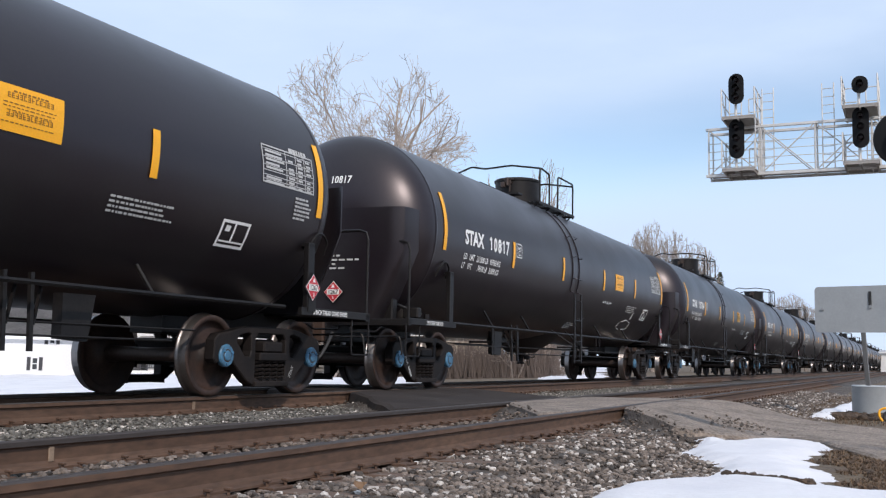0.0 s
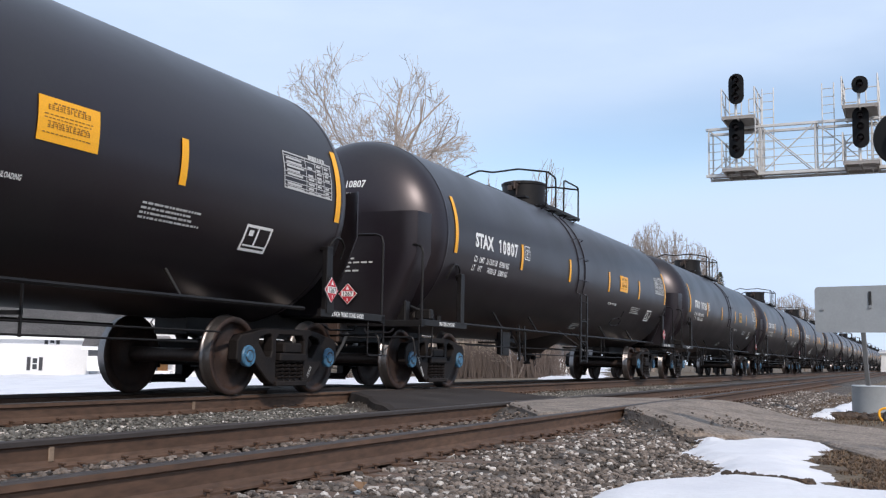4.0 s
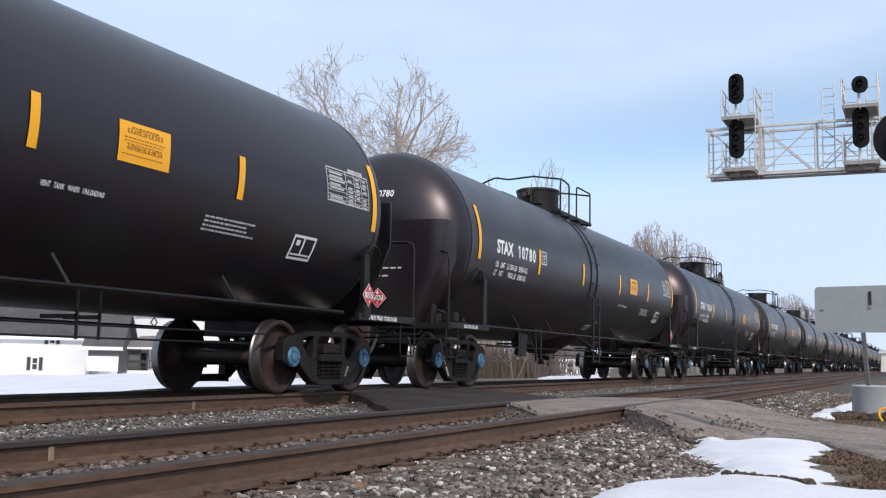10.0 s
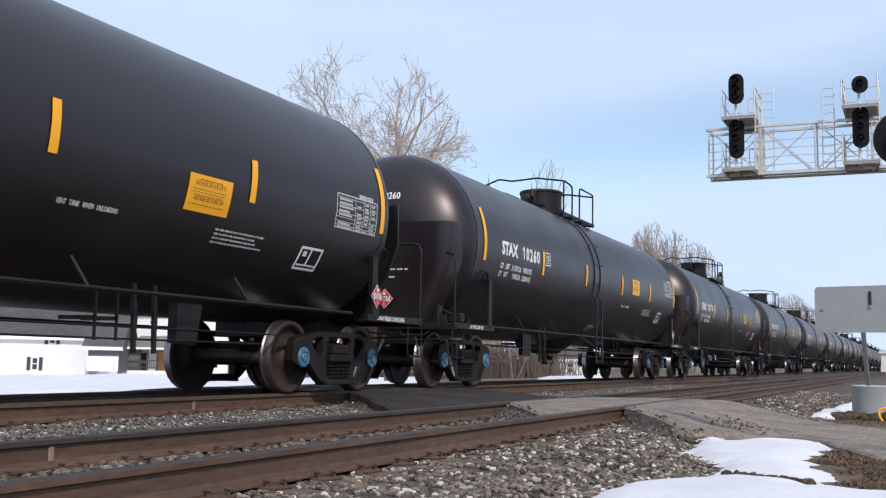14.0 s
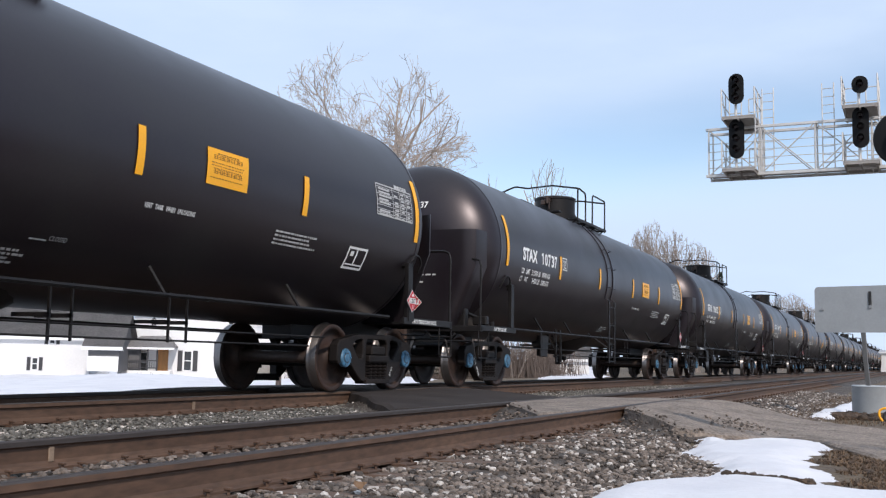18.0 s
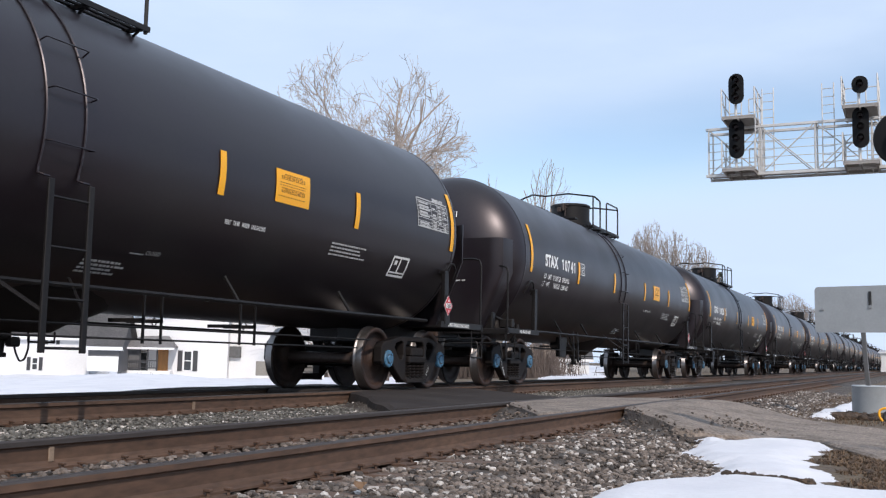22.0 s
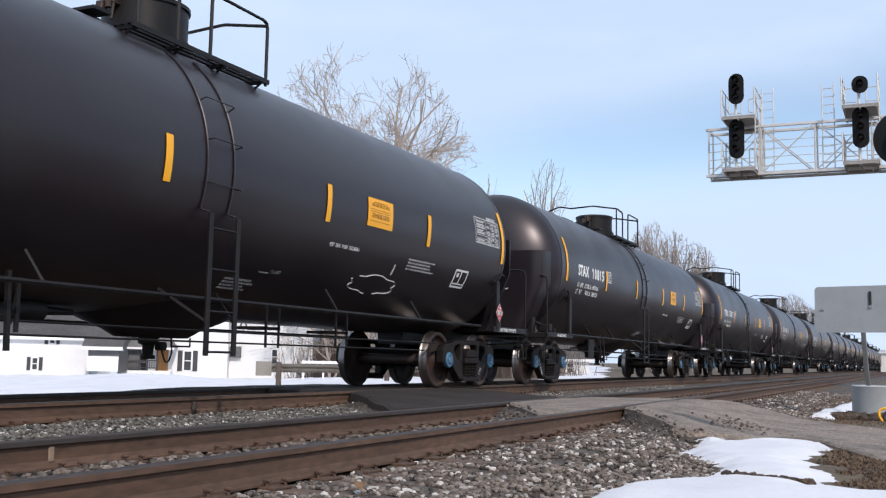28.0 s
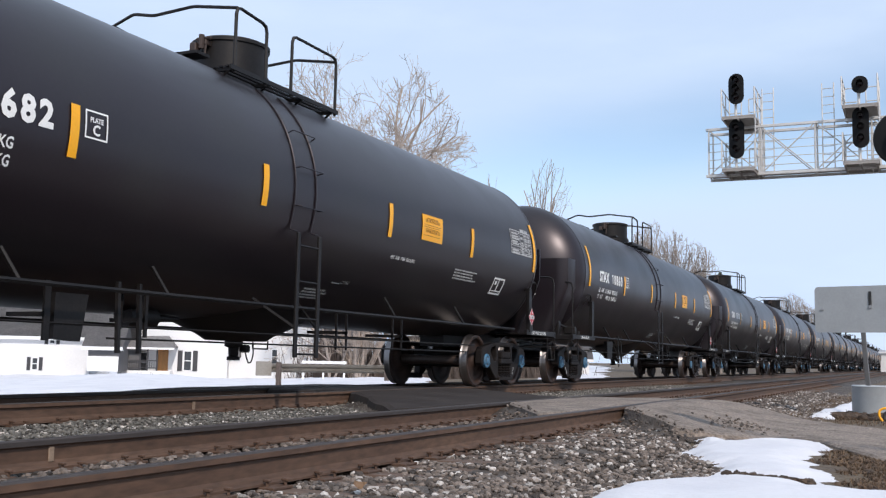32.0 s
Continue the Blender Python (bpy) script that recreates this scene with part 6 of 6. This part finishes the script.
yard = bare_tree("bare yard tree with a bare forked trunk", (-36.4, 60.4, -1.3), 44, 9.5, 3.0, 4, BARK2, ((0, 0, 0.8), (0.3, 0.1, 0.6)), 0.014, 0.5, 0.3)
for x, y, s, a in ((-34.9, 61.5, 1.1, 80), (-33.0, 63.0, 0.9, 200), (-58.6, 62.5, 0.9, 300), (-27.5, 72.0, 0.8, 20)):
    yard.scale = (s, s, s)
    copy_thing(yard, pose(x, y, -1.3, 0, 0, a))
yard.scale = (1, 1, 1)


def evergreen(at, tall):
    """A dark conifer: whorls of drooping needle clumps round a trunk."""
    rnd = random.Random(3)
    t = thing("evergreen_tree", "dark green conifer far behind the train", "tree", "", "", at)
    bm = bmesh.new()
    rod(bm, (0, 0, 0), (0, 0, tall * 0.97), 0.16, 6, 0.03)
    part("trunk", bm, BARK2, t)
    V, F = [], []
    for k in range(1500):
        h = rnd.random() ** 0.8
        r = (1 - h) * tall * 0.20 * math.sqrt(rnd.random()) + 0.08
        a = rnd.uniform(0, math.tau)
        p = Vector((r * math.cos(a), r * math.sin(a), tall * (0.12 + 0.87 * h) - 0.25 * r))
        d = Vector((math.cos(a), math.sin(a), -0.5)) * rnd.uniform(0.25, 0.5)
        w = Vector((-math.sin(a), math.cos(a), rnd.uniform(-0.3, 0.3))) * 0.12
        n0 = len(V)
        V += [tuple(p - w), tuple(p + w), tuple(p + d)]
        F.append((n0, n0 + 1, n0 + 2))
    me = bpy.data.meshes.new("crown")
    me.from_pydata(V, [], F)
    me.update()
    linked("crown", me, NEEDLE, t, "dark green needles")
    return t


evergreen((-24.1, 141.0, -1.0), 14.2)


def plank_fence():
    """Two white boards on short posts in the snow."""
    f = thing("plank_fence", "low white plank fence standing in the snow", "fence", "", "", (-26.9, 42.0, -1.0), 30)
    for z in (0.95, 1.15):
        bm = bmesh.new()
        box(bm, 0, 2.15, -0.02, 0.02, z, z + 0.13, 0.006)
        part("board", bm, TRIM, f)
    for x in (0.05, 1.0, 2.0):
        bm = bmesh.new()
        box(bm, x, x + 0.09, 0.024, 0.10, -0.2, 1.30, 0.006)
        part("post", bm, TRIM, f)
    return f


plank_fence()
house("house", "mauve-brown sided house behind a white fence", (-42.6, 67.7, -1.3), 28, 3.0, 5, 3.3, 5.0, MAUVE, SHINGLE, [(1.6, 1.0, 0.6, 1.0, "")])

# bushes behind the track, weeds in the snow before the houses
rng = random.Random(77)
V, F = [], []
for k in range(6500):
    t = 0.76 * rng.random() ** 1.2
    x, y = -40 + 19 * t + rng.gauss(0, 1.2), 65 + 15 * t + rng.gauss(0, 1.5)
    h = rng.uniform(0.9, 3.4)
    a = Vector((x, y, -1.2))
    b = a + Vector((rng.gauss(0, 0.5), rng.gauss(0, 0.5), h))
    n0 = len(V)
    for p, r in ((a, 0.024), (b, 0.009)):
        V += [(p.x + r, p.y, p.z), (p.x - r * 0.5, p.y + r * 0.86, p.z), (p.x - r * 0.5, p.y - r * 0.86, p.z)]
    F += [(n0 + i, n0 + (i + 1) % 3, n0 + 3 + (i + 1) % 3, n0 + 3 + i) for i in range(3)]
for x, y, r, count in ((-40.5, 37.7, 0.9, 60), (-37.5, 38.8, 0.5, 30), (-37.8, 39.8, 1.3, 90), (-36.0, 41.2, 0.9, 50)):
    for k in range(count):
        px, py = x + rng.gauss(0, r * 0.5), y + rng.gauss(0, r * 0.5)
        a = Vector((px, py, bank(px, py) - 0.03))
        b = a + Vector((rng.gauss(0, 0.12), rng.gauss(0, 0.12), rng.uniform(0.08, 0.3)))
        n0 = len(V)
        for p, w in ((a, 0.014), (b, 0.006)):
            V += [(p.x + w, p.y, p.z), (p.x - w * 0.5, p.y + w * 0.86, p.z), (p.x - w * 0.5, p.y - w * 0.86, p.z)]
        F += [(n0 + i, n0 + (i + 1) % 3, n0 + 3 + (i + 1) % 3, n0 + 3 + i) for i in range(3)]
me = bpy.data.meshes.new("brush")
me.from_pydata(V, [], F)
tagged(linked("brush", me, BRUSH), "leafless brown brush behind the track", "bush", "", "stuff")


# ---- what moves ----
TRAVEL = [(0, 14.55), (1, 32.90), (2, 51.26), (3, 69.63), (6, 124.79), (7, 143.20), (8, 161.65), (9, 180.05), (10, 198.52), (11, 216.96), (12, 235.44), (13, 253.31), (14, 271.79),
          (17, 327.31), (18, 345.88), (19, 364.43), (20, 383.00), (21, 401.57), (22, 420.16), (23, 438.73), (24, 457.37), (25, 475.97), (28, 531.86), (29, 550.51), (30, 569.20), (31, 587.82), (32, 606.53)]


def travelled(t):
    """Smooth way of the train along the track at t seconds."""
    ts, ss = [a for a, b in TRAVEL], [b for a, b in TRAVEL]
    k = max(0, min(len(ts) - 2, sum(1 for a in ts if a <= t) - 1))
    def slope(i):
        a, b = max(0, i - 1), min(len(ts) - 1, i + 1)
        return (ss[b] - ss[a]) / (ts[b] - ts[a])
    h = ts[k + 1] - ts[k]
    u = (t - ts[k]) / h
    m0, m1 = slope(k) * h, slope(k + 1) * h
    return (2 * u ** 3 - 3 * u ** 2 + 1) * ss[k] + (u ** 3 - 2 * u ** 2 + u) * m0 + (-2 * u ** 3 + 3 * u ** 2) * ss[k + 1] + (u ** 3 - u ** 2) * m1


def motions():
    for i, c in CARS.items():
        walk(c, [(t, pose(TRACK_X, travelled(t) - i * PITCH, 0)) for t in range(33)])
    # every wheelset rolls alike: the turn is keyed once and shared
    turn = [(k / FPS, pose(0, 0, 0, -math.degrees((travelled(k / FPS) - travelled(0)) / AXLE_Z), 0, 0)) for k in range(32 * FPS + 1)]
    walk(AXLES[0], turn)
    roll = AXLES[0].animation_data
    for a in AXLES[1:]:
        a.rotation_mode = "QUATERNION"
        a.animation_data_create()
        a.animation_data.action = roll.action
        a.animation_data.action_slot = roll.action_slot


motions()
